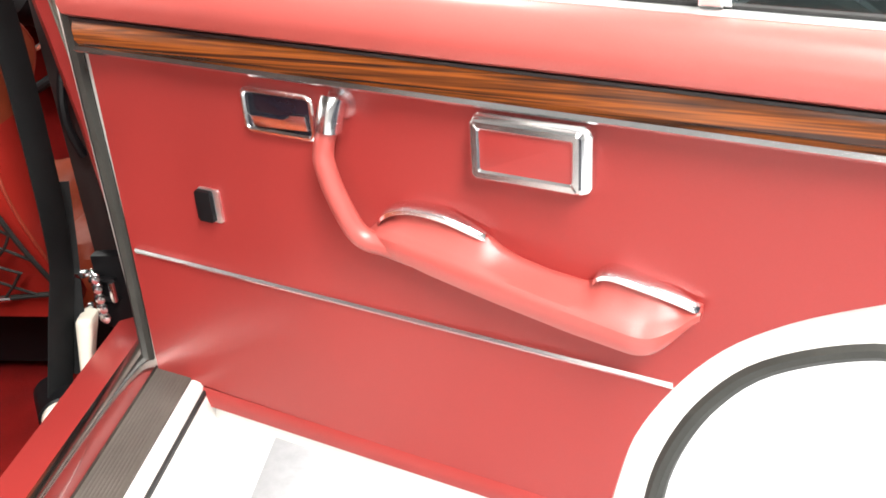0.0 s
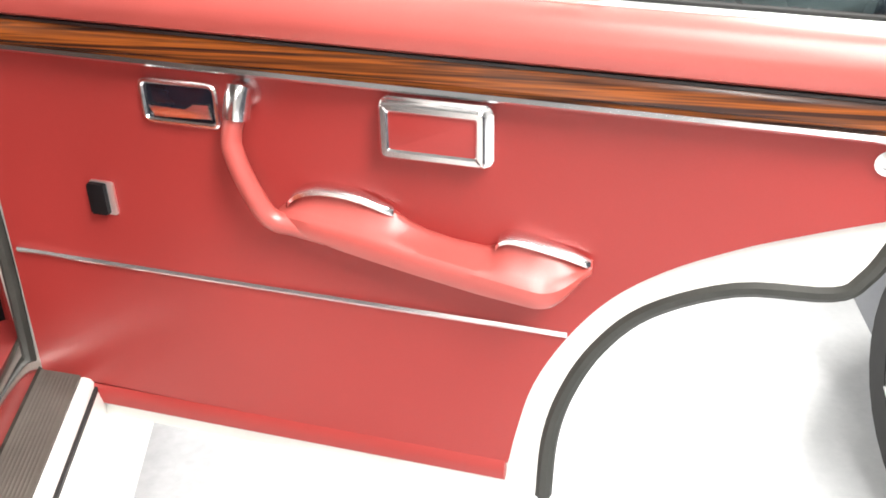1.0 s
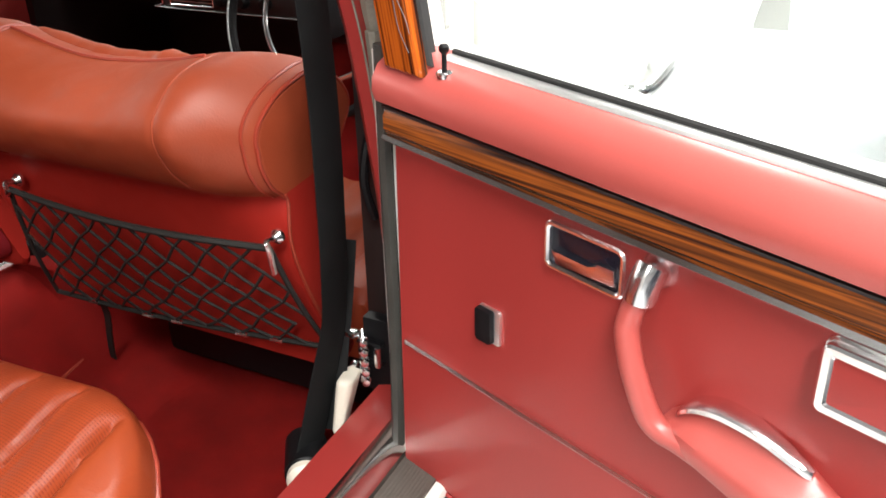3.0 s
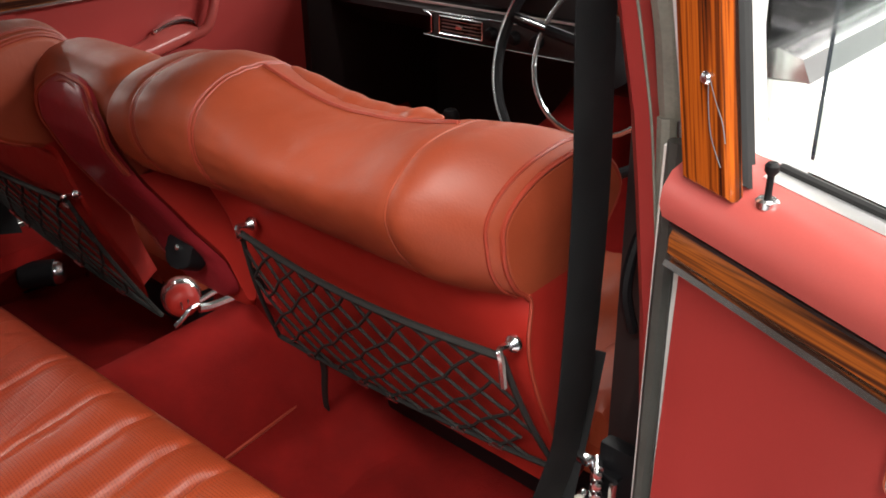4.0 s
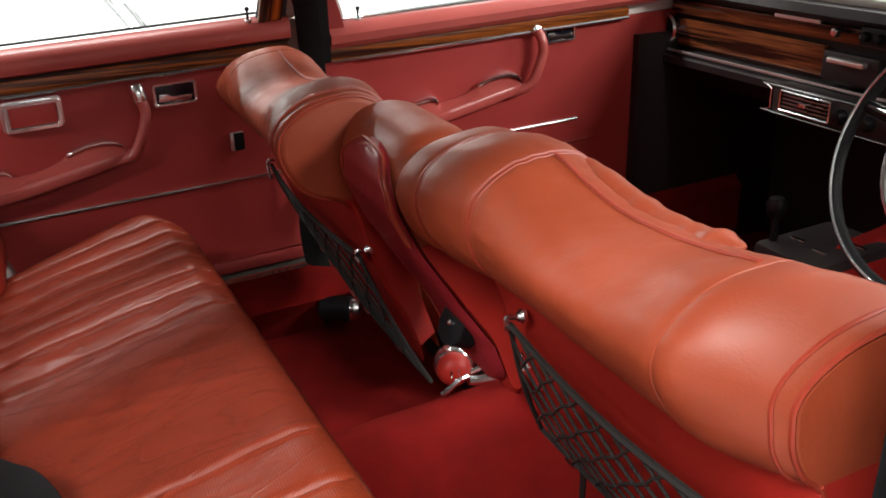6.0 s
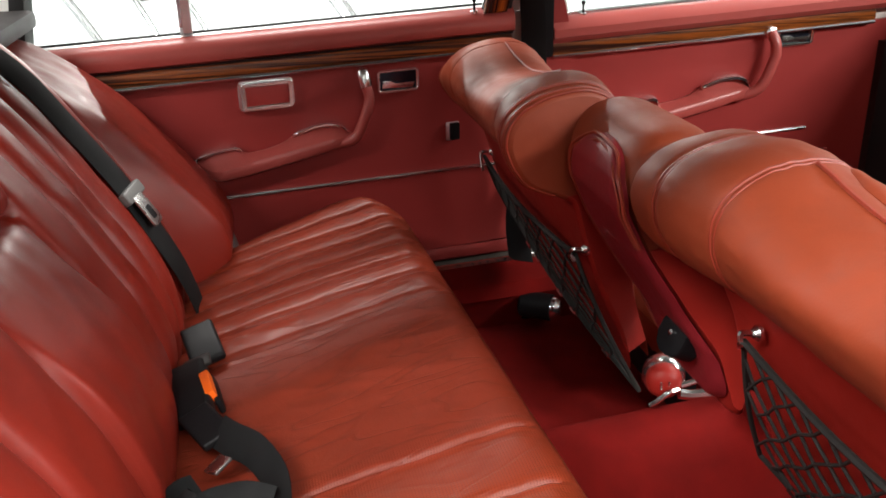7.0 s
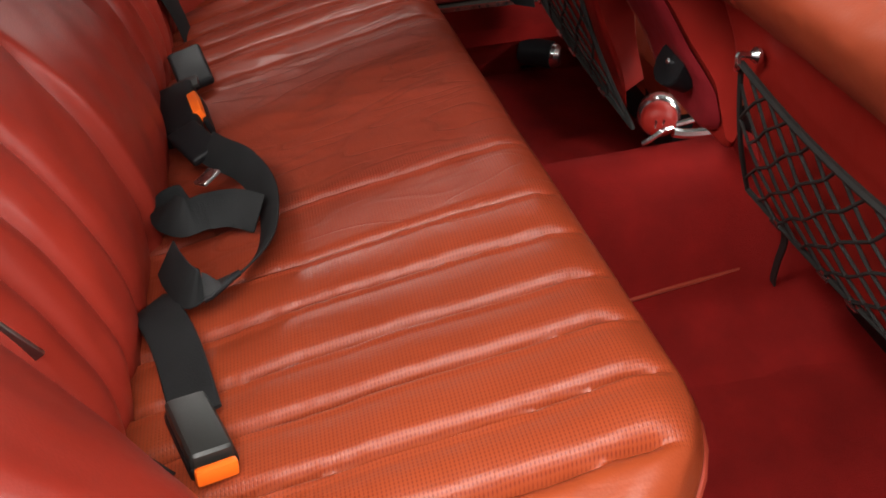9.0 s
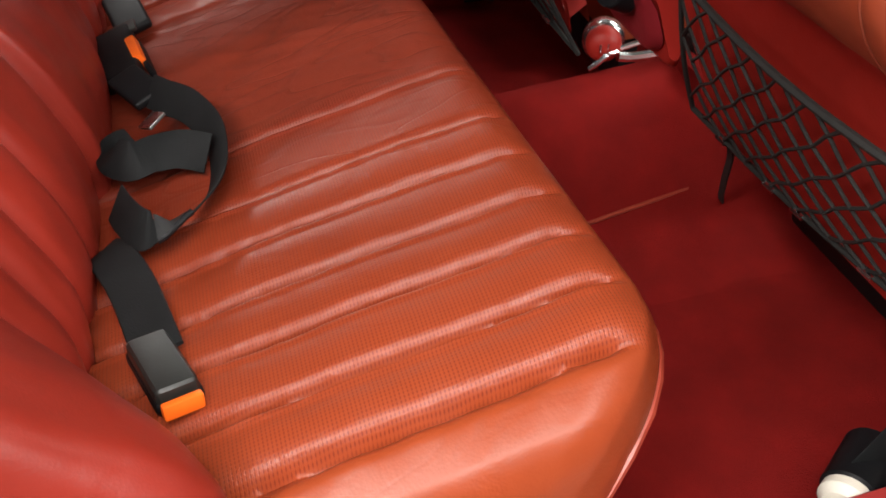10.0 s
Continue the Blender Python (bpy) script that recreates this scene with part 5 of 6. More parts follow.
def rear_bench():
    root = thing("rear_bench", "worn red leather rear bench with pleated cushion and leaning back", "car seat")
    bm = bmesh.new()
    nx, nv = 520, 110
    x0, x1 = -0.625, 0.698
    rows = []
    for i in range(nx + 1):
        x = x0 + (x1 - x0) * i / nx
        yr, yf = bench_plan(x)
        row = []
        ends = max(0.0, ((x - 0.672) if x > 0 else (-x - 0.599)) / 0.026)
        sink = 0.045 * (1 - math.sqrt(max(0, 1 - min(1, ends) ** 2)))
        for j in range(nv + 1):
            v = j / nv
            row.append(bm.verts.new((x, yr + (yf - yr) * v, bench_top(x, v) - sink - 0.026 * (1 - math.sqrt(max(0.0, 1 - max(0.0, (v - 0.88) / 0.12) ** 2))))))
        zt = bench_top(x, 1) - sink
        for dy, dz in ((0.005, -0.034), (0.008, -0.045), (0.008, -0.058), (0.003, -0.08), (-0.015, -0.16), (-0.04, -0.34)):
            row.append(bm.verts.new((x, yf + dy, max(0.16, zt + dz))))
        rows.append(row)
    for a, b in zip(rows, rows[1:]):
        for j in range(len(a) - 1):
            bm.faces.new((a[j], b[j], b[j + 1], a[j + 1]))
    for row in (rows[0], rows[-1]):
        base = [bm.verts.new((v.co.x, v.co.y, 0.16)) for v in row]
        for j in range(len(row) - 1):
            bm.faces.new((row[j], row[j + 1], base[j + 1], base[j]))
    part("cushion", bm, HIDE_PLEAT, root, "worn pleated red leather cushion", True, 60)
    rim = []
    for i in range(0, nx + 1, 8):
        x = x0 + (x1 - x0) * i / nx
        ends = max(0.0, ((x - 0.672) if x > 0 else (-x - 0.599)) / 0.026)
        rim.append((x, bench_plan(x)[1] + 0.0095, bench_top(x, 1) - 0.052 - 0.045 * (1 - math.sqrt(max(0, 1 - min(1, ends) ** 2)))))
    part("front_piping", tube(rim, 0.0032, 6, 1), PIPING, root, "sewn piping along the cushion's front")
    # backrest
    prof = [(0.43, -0.700), (0.50, -0.698), (0.58, -0.722), (0.66, -0.764), (0.74, -0.812), (0.82, -0.868), (0.87, -0.910), (0.90, -0.955), (0.905, -1.0)]
    near_side = [(0.43, -0.595), (0.50, -0.588), (0.56, -0.628), (0.645, -0.710), (0.731, -0.800), (0.80, -0.875), (0.83, -0.930), (0.845, -0.980), (0.846, -1.0)]
    far_side = [(0.43, -0.630), (0.50, -0.617), (0.56, -0.645), (0.645, -0.712), (0.731, -0.789), (0.80, -0.875), (0.83, -0.930), (0.845, -0.980), (0.846, -1.0)]
    BG = [-0.42, -0.36, -0.30, -0.23, -0.165, -0.09, 0.335, 0.415, 0.475, 0.535]
    REST = (0.006, 0.216)

    def bolster(x):
        return math.sin(0.5 * math.pi * min(1.0, max(0.0, (x - 0.528) / 0.165))) if x > 0 else smoothstep(0.420, 0.475, -x)

    def fold(x, z):
        """The backrest's relief: sewn pleats, the folded armrest panel and the gap above it."""
        e = min(abs(x - g_) for g_ in BG)
        h = -0.0135 * math.exp(-e / 0.0055)
        if not bolster(x) > 0:
            h += 0.0065 * math.sqrt(min(1.0, e / 0.028))
        e = min(abs(x - g_) for g_ in REST)
        inside = REST[0] < x < REST[1]
        h -= 0.010 * math.exp(-e / 0.005)
        top = 0.752
        if inside:
            h -= 0.022 * math.exp(-abs(z - top) / 0.006)
            h += (0.010 - 0.018 * smoothstep(0.60, 0.75, z)) * smoothstep(0, 0.012, e) if z < top else 0.010 * smoothstep(0, 0.02, e)
        return h
    bm = bmesh.new()
    nx, nw = 360, 110
    rows = []
    for i in range(nx + 1):
        x = -0.70 + 1.40 * i / nx
        row = []
        ends = max(0.0, (abs(x) - 0.655) / 0.045)
        back = 0.05 * (1 - math.sqrt(max(0, 1 - min(1, ends) ** 2)))
        for j in range(nw + 1):
            w = j / nw
            k = w * (len(prof) - 1)
            a = min(int(k), len(prof) - 2)
            p0, p1, p2, p3 = prof[max(a - 1, 0)], prof[a], prof[a + 1], prof[min(a + 2, len(prof) - 1)]
            t = k - a
            cr = lambda q0, q1, q2, q3: 0.5 * (2 * q1 + (q2 - q0) * t + (2 * q0 - 5 * q1 + 4 * q2 - q3) * t * t + (3 * q1 - q0 - 3 * q2 + q3) * t ** 3)
            z, y = cr(p0[0], p1[0], p2[0], p3[0]), cr(p0[1], p1[1], p2[1], p3[1])
            side = near_side if x > 0 else far_side
            s0, s1, s2, s3 = side[max(a - 1, 0)], side[a], side[a + 1], side[min(a + 2, len(side) - 1)]
            kb = bolster(x)
            z += (cr(s0[0], s1[0], s2[0], s3[0]) - z) * kb
            y += (cr(s0[1], s1[1], s2[1], s3[1]) - y) * kb
            h = fold(x, z) + 0.0025 * noise.noise(Vector((x * 9, w * 8, 4.2))) + 0.002 * noise.noise(Vector((x * 30, w * 12, 8)))
            row.append(bm.verts.new((x, y + h - back, z + 0.45 * h - 0.4 * back)))
        rows.append(row)
    for a, b in zip(rows, rows[1:]):
        for j in range(len(a) - 1):
            bm.faces.new((a[j], b[j], b[j + 1], a[j + 1]))
    part("backrest", bm, HIDE_BENCH, root, "red leather backrest with pleats, side bolsters and a folded armrest", True, 60)
    return root


rear_bench()


# ---- seat belts ----
BUCKLE_GREY = surface("dark_grey_plastic", (0.014, 0.0145, 0.013), 0.42, var=0.15, scale=40, relief=0.15)


def reel(name, sx, y, label):
    root = thing(name, label, "seat belt", group="front seat belts")
    c = Vector((sx * (0.640 if sx > 0 else 0.585), y, 0.292 if sx > 0 else 0.262))
    part("reel", lathe(bmesh.new(), [(0.022, -0.035), (0.027, -0.032), (0.027, 0.030), (0.022, 0.034)], Matrix.Translation(c) @ pose(0, 0, 0, 90, 0, sx * 35), 22), BLACK, root, "black belt reel")
    part("reel_cap", lathe(bmesh.new(), [(0.024, 0.032), (0.0245, 0.042), (0.018, 0.050), (0.004, 0.052)], Matrix.Translation(c) @ pose(0, 0, 0, 90 * sx, 0, sx * 35), 22), IVORY if sx > 0 else CHROME, root, "ivory cap of the reel" if sx > 0 else "bright cap of the reel")
    part("bracket", B(((sx * (0.665 if sx > 0 else 0.700), y + 0.02, 0.235), (0.05, 0.05, 0.10), 0.006)), BLACK, root)
    return root


r = reel("seat_belt", 1, -0.045, "black front seat belt hanging at the centre pillar, ivory covers")
part("webbing", ribbon([(0.704, -0.075, 1.14), (0.702, -0.042, 0.98), (0.697, -0.026, 0.86), (0.692, -0.014, 0.76), (0.686, -0.008, 0.64), (0.676, 0.0, 0.54), (0.660, 0.010, 0.46), (0.651, -0.010, 0.39), (0.646, -0.045, 0.305)], 0.047, 0.0022, 6, (1, -0.12, 0.1)), WEB, r, "charcoal belt webbing")
part("webbing", ribbon([(0.650, 0.060, 0.56), (0.648, 0.045, 0.48), (0.648, 0.022, 0.40), (0.648, 0.0, 0.31)], 0.036, 0.0022, 6, (0.4, -1, 0.1)), WEB, r)
bm = bmesh.new()
box(bm, (0, 0, 0), (0.024, 0.046, 0.080), 0.010, None, 4)
turn = Matrix.Translation((0.668, 0.010, 0.352)) @ pose(0, 0, 0, -20, 8, 14)
mapped(bm, lambda x, y, z: turn @ Vector((x * (0.75 + 5.0 * z), y * (0.80 + 6.0 * z) - 1.6 * z * z, z + 0.25 * y * (z > 0))))
part("ivory_cover", bm, IVORY, r, "ivory plastic cover")
bm = bmesh.new()
box(bm, (0.662, 0.028, 0.513), (0.008, 0.016, 0.030), 0.003)
tube([(0.664, 0.035, 0.535), (0.655, 0.03, 0.51), (0.66, 0.02, 0.49)], 0.003, 6, 4, False, bm)
part("belt_clip", bm, CHROME, r, "bright belt clip")
part("guide_bolt", lathe(bmesh.new(), [(0.018, 0), (0.018, 0.006), (0.010, 0.012), (0.003, 0.013)], Matrix.Translation((0.692, -0.02, 0.99)) @ pose(0, 0, 0, 0, -90, 0), 16), BLACK, r, "black upper belt guide")

r = reel("seat_belt", -1, -0.035, "black front seat belt at the far centre pillar")
part("webbing", ribbon([(-0.705, -0.07, 1.2), (-0.70, -0.045, 1.0), (-0.698, -0.02, 0.86), (-0.695, -0.015, 0.6), (-0.68, -0.05, 0.42), (-0.65, -0.04, 0.285)], 0.048, 0.0022, 6, (1, -0.4, 0.1)), WEB, r, "black belt webbing")
piece("pillar_cover", B(((-0.712, 0.0, 0.95), (0.02, 0.055, 0.42), 0.006)), BLACK, "dark cover on the far centre pillar", "pillar")

# the latch posts low on the pillar
root = thing("striker", "chrome striker and catch low on the centre pillar", "striker", (0.686, 0.046, 0.402))
for z in (-0.030, -0.015, 0.0, 0.015, 0.030):
    part("roller", lathe(bmesh.new(), [(0.0045, -0.020), (0.0045, -0.010), (0.0070, -0.009), (0.0070, 0.002), (0.0050, 0.004), (0.0050, 0.010), (0.0015, 0.011)], Matrix.Translation((-0.004, -0.004, z)) @ pose(0, 0, 0, 90, 0, 35), 14), CHROME, root, "chrome roller")
part("plate", B(((0.012, 0.020, 0.0), (0.050, 0.020, 0.110), 0.004), ((0.0, 0.010, 0.022), (0.036, 0.018, 0.006), 0.002), ((0.0, 0.010, -0.008), (0.036, 0.018, 0.005), 0.002)), BLACK, root, "black striker plate")
for c, size in (((-0.022, -0.002, -0.022), (0.008, 0.012, 0.026)), ((-0.020, -0.004, 0.036), (0.016, 0.014, 0.008)), ((0.016, -0.002, 0.008), (0.008, 0.010, 0.030))):
    part("catch", B((c, size, 0.003)), CHROME, root, "chrome catch beside the rollers")
root = thing("seat_recliner", "slim chrome and black recliner lever beside the seat", "lever", (0.69, 0.075, 0.62))
part("lever", tube([(0, 0, -0.03), (-0.004, -0.012, 0.02), (-0.002, 0.0, 0.07), (0.006, 0.02, 0.10)], 0.006, 8, 5), BLACK, root, "black lever")
part("lever_tip", tube([(0.006, 0.02, 0.10), (0.01, 0.03, 0.12)], 0.005, 8, 3), CHROME, root, "chrome tip")


def rear_belts():
    # the belt that runs down the far half of the back
    root = thing("seat_belt", "charcoal rear seat belt over the backrest with its steel tongue", "seat belt", group="rear seat belts")
    p = [(-0.16, -1.0, 0.925), (-0.205, -0.950, 0.915), (-0.247, -0.912, 0.895), (-0.272, -0.885, 0.872), (-0.305, -0.852, 0.826), (-0.310, -0.813, 0.765), (-0.309, -0.768, 0.696), (-0.306, -0.745, 0.657), (-0.302, -0.716, 0.600), (-0.312, -0.689, 0.534), (-0.330, -0.676, 0.480), (-0.345, -0.670, 0.44)]
    across = Vector((0.30, 0.80, 0.47))
    part("webbing", ribbon(p, 0.046, 0.0022, 6, across), WEB, root, "charcoal belt webbing")
    down = Vector((-0.03, -0.505, 0.862)).normalized()
    wide = across.cross(down).normalized()
    rt = Matrix((wide, down.cross(wide), down)).transposed()
    tg = part("tongue_holder", B(((-0.306, -0.741, 0.658), (0.056, 0.014, 0.020), 0.005, rt, 3)), GREY_PLASTIC, root, "grey plastic tongue holder")
    bm = bmesh.new()
    prism(bm, rounded_rect(0.028, 0.052, 0.006, 4), lambda x, z, d: Vector((-0.299, -0.722, 0.634)) + rt @ Vector((x, d, z)), 0, 0.003, 0.0008)
    part("tongue", bm, STEEL, tg, "steel belt tongue")
    bm = bmesh.new()
    prism(bm, rounded_rect(0.013, 0.022, 0.003, 4), lambda x, z, d: Vector((-0.2985, -0.718, 0.630)) + rt @ Vector((x, d, z)), 0, 0.002, 0.0004)
    part("tongue_slot", bm, BLACK, tg)

    # lap belt with buckle, thrown in a loop on the middle of the cushion
    root = thing("lap_belt", "black lap belt looped on the cushion with an orange buckle button", "seat belt", group="rear seat belts")
    def turned(rx, ry, rz):
        return Euler((radians(rx), radians(ry), radians(rz))).to_matrix()
    part("buckle_sleeve", B(((-0.150, -0.657, 0.482), (0.080, 0.047, 0.013), 0.0062, turned(16, 14, 14), 4)), BLACK, root, "black plastic buckle sleeve")
    bk = part("buckle", B(((-0.026, -0.667, 0.480), (0.116, 0.050, 0.022), 0.009, turned(18, 4, 6), 4)), BLACK, root, "black belt buckle")
    part("buckle_rib", B(((-0.078, -0.660, 0.492), (0.026, 0.036, 0.006), 0.0028, turned(18, 4, 6), 2)), BUCKLE_GREY, bk)
    part("button", B(((-0.020, -0.645, 0.489), (0.050, 0.014, 0.018), 0.003, turned(24, 4, 10), 2)), ORANGE, bk, "orange release button")
    part("buckle_guard", B(((-0.020, -0.636, 0.478), (0.062, 0.008, 0.022), 0.0035, turned(18, 4, 10), 2)), BLACK, bk)
    part("buckle_tail", B(((0.068, -0.645, 0.488), (0.074, 0.040, 0.011), 0.005, turned(16, 0, 26), 4)), BLACK, root)
    up = (0.05, -0.72, 0.48)
    loop = [(0.092, -0.630, 0.494), (0.118, -0.615, 0.498), (0.150, -0.590, 0.500), (0.203, -0.570, 0.500), (0.250, -0.566, 0.498), (0.298, -0.573, 0.496), (0.333, -0.594, 0.495), (0.351, -0.618, 0.495), (0.352, -0.641, 0.495), (0.320, -0.658, 0.492), (0.285, -0.668, 0.484)]
    part("webbing", ribbon(loop, 0.038, 0.002, 6, up), WEB, root, "charcoal webbing in a loop")
    part("webbing", ribbon([(0.19, -0.648, 0.490), (0.205, -0.668, 0.494), (0.225, -0.668, 0.498), (0.245, -0.650, 0.502), (0.238, -0.627, 0.502), (0.234, -0.601, 0.500), (0.245, -0.576, 0.497)], 0.040, 0.002, 6, (0.5, -0.4, 0.6)), WEB, root)
    part("tongue", B(((0.152, -0.630, 0.490), (0.024, 0.026, 0.004), 0.001, turned(20, 20, -50))), STEEL, root, "steel belt tongue")
    part("slider", ribbon([(0.342, -0.605, 0.4955), (0.351, -0.618, 0.4955), (0.353, -0.630, 0.4955)], 0.043, 0.006, 2, up), BLACK, root, "black belt slider")

    # the near buckle on its short strap
    root = thing("belt_buckle", "black belt buckle with an orange button on a short strap", "seat belt", group="rear seat belts")
    part("webbing", ribbon([(0.300, -0.700, 0.430), (0.33, -0.684, 0.462), (0.37, -0.668, 0.478), (0.42, -0.652, 0.482), (0.495, -0.635, 0.478)], 0.041, 0.004, 5, (0.0, -0.25, 1)), WEB, root, "charcoal webbing strap")
    rot = Euler((radians(6), radians(-4), radians(-72))).to_matrix()
    bk = part("buckle", B(((0.512, -0.633, 0.480), (0.034, 0.076, 0.019), 0.006, rot, 3)), BUCKLE_GREY, root, "dark grey buckle housing")
    part("buckle_side", B(((0.512, -0.633, 0.471), (0.038, 0.080, 0.014), 0.006, rot, 3)), BLACK, bk)
    part("button", B(((0.5565, -0.619, 0.481), (0.032, 0.008, 0.014), 0.003, rot)), ORANGE, bk, "orange release button")

    # the near shoulder belt, sunk edgewise into the crease beside the bolster
    root = thing("seat_belt", "charcoal rear seat belt in the crease beside the bolster", "seat belt", group="rear seat belts")
    part("webbing", ribbon([(0.530, -0.962, 0.885), (0.530, -0.892, 0.788), (0.530, -0.815, 0.662), (0.530, -0.768, 0.590), (0.531, -0.733, 0.535), (0.533, -0.694, 0.480), (0.535, -0.662, 0.436)], 0.044, 0.0026, 6, (1, 0, 0)), WEB, root, "charcoal belt webbing")
    tilt = Euler((radians(34), 0, 0)).to_matrix()
    tg = part("tongue_holder", B(((0.529, -0.768, 0.618), (0.016, 0.044, 0.040), 0.006, tilt)), BUCKLE_GREY, root, "dark plastic tongue holder")
    part("tongue", B(((0.524, -0.738, 0.597), (0.004, 0.024, 0.040), 0.001, tilt)), STEEL, tg, "steel belt tongue")


rear_belts()


# ---- dashboard and wheel ----
# top's grey made paler for the windscreen light that falls on it
LIT_TOP = surface("lit_grey_vinyl", (0.42, 0.43, 0.39), 0.6, var=0.06, scale=8, relief=0.1)


def dashboard():
    root = thing("dashboard", "dark padded dashboard with walnut fascia, vents and chrome fittings", "dashboard", (0, 0.86, 0))
    bm = bmesh.new()
    sec = [(0.0, 0.655), (-0.018, 0.665), (-0.020, 0.680), (0.0, 0.690), (0.02, 0.695), (0.03, 0.80), (0.0, 0.812), (-0.025, 0.825), (-0.02, 0.842), (0.05, 0.855), (0.30, 0.85), (0.34, 0.60), (0.10, 0.60)]
    sweep(bm, [Vector((-0.74, 0, 0)), Vector((0.74, 0, 0))], [(-y, z) for y, z in sec], False, (0, 0, 1))
    part("body", bm, DASH, root, "black padded dashboard body")
    part("top_cover", B(((0, 0.15, 0.852), (1.44, 0.30, 0.016), 0.006)), LIT_TOP, root, "grey top of the dashboard, coloured pale for windscreen light")
    part("fascia", B(((-0.475, 0.016, 0.735), (0.44, 0.012, 0.060), 0.004)), WOOD_X, root, "walnut fascia of the glove box")
    part("fascia", B(((-0.34, 0.012, 0.790), (0.76, 0.012, 0.030), 0.004)), WOOD_X, root, "walnut upper fascia")
    part("fascia", B(((0.40, 0.016, 0.745), (0.56, 0.012, 0.09), 0.004)), WOOD_X, root, "walnut fascia before the driver")
    part("bright_strip", B(((-0.15, -0.012, 0.694), (1.1, 0.006, 0.005), 0.001)), TRIM_METAL, root, "chrome strip below the fascia")
    part("bright_strip", B(((-0.33, 0.008, 0.806), (0.12, 0.006, 0.007), 0.001)), TRIM_METAL, root)
    for x in (-0.728, 0.66):
        v = part("air_nozzle", lathe(bmesh.new(), [(0.036, 0.0), (0.038, 0.012), (0.034, 0.018), (0.029, 0.014), (0.028, 0.0)], Matrix.Translation((x, 0.012, 0.735)) @ pose(0, 0, 0, 90, 0, 0), 24), CHROME, root, "chrome ring of an air nozzle")
        part("nozzle_cup", lathe(bmesh.new(), [(0.028, 0.0), (0.028, 0.008), (0.012, 0.010), (0.001, 0.010)], Matrix.Translation((x, 0.012, 0.735)) @ pose(0, 0, 0, 90, 0, 0), 20), BLACK, v)
    cons = part("centre_box", B(((-0.105, -0.018, 0.658), (0.42, 0.07, 0.062), 0.012)), DASH, root, "dark box below the fascia with an air vent")
    part("box_rim", tube([(0.10, -0.054, 0.632), (-0.305, -0.054, 0.632), (-0.3125, -0.054, 0.640), (-0.3125, -0.054, 0.678), (-0.305, -0.054, 0.686), (0.10, -0.054, 0.686)], 0.0018, 6, 3), CHROME, cons, "thin bright rim of the box")
    vent = part("vent", B(((-0.222, -0.052, 0.661), (0.122, 0.006, 0.036), 0.002)), BLACK, cons, "black air vent")
    for z in (0.650, 0.6575, 0.665, 0.6725):
        part("slat", B(((-0.222, -0.0565, z), (0.112, 0.006, 0.0022), 0.0008)), STEEL, vent, "bright vent slat")
    part("vent_frame", ring_frame(lambda x, z, d: Vector((x, -d, z)), -0.222, 0.661, 0.128, 0.042, 0.004, 0.004, 0.050, 0.061), CHROME, cons, "chrome frame of the vent")
    part("vent_thumb", B(((-0.222, -0.061, 0.661), (0.018, 0.008, 0.008), 0.002)), CHROME, cons)
    for x, mat in ((-0.135, BLACK), (-0.075, BLACK), (-0.015, BLACK)):
        part("knob", lathe(bmesh.new(), [(0.014, 0), (0.015, 0.008), (0.010, 0.018), (0.002, 0.019)], Matrix.Translation((x, -0.052, 0.659)) @ pose(0, 0, 0, 90, 0, 0), 16), mat, cons)
    part("ash_drawer", B(((-0.17, -0.004, 0.735), (0.13, 0.022, 0.055), 0.006)), DASH, root)
    part("drawer_pull", B(((-0.17, -0.022, 0.748), (0.085, 0.014, 0.010), 0.003)), TRIM_METAL, root, "chrome drawer pull")
    part("heater_panel", B(((-0.06, -0.002, 0.797), (0.20, 0.016, 0.034), 0.004)), BLACK, root)
    for z in (0.791, 0.797, 0.803):
        part("heater_slide", B(((-0.03, -0.012, z), (0.11, 0.003, 0.003), 0.001)), TRIM_METAL, root, "bright heater slide")
    for x in (-0.21, -0.115, -0.145):
        part("knob", lathe(bmesh.new(), [(0.009, 0), (0.010, 0.012), (0.007, 0.02), (0.002, 0.021)], Matrix.Translation((x, -0.002, 0.797)) @ pose(0, 0, 0, 90, 0, 0), 14), CHROME if x < -0.2 else BLACK, root)
    return root


dashboard()


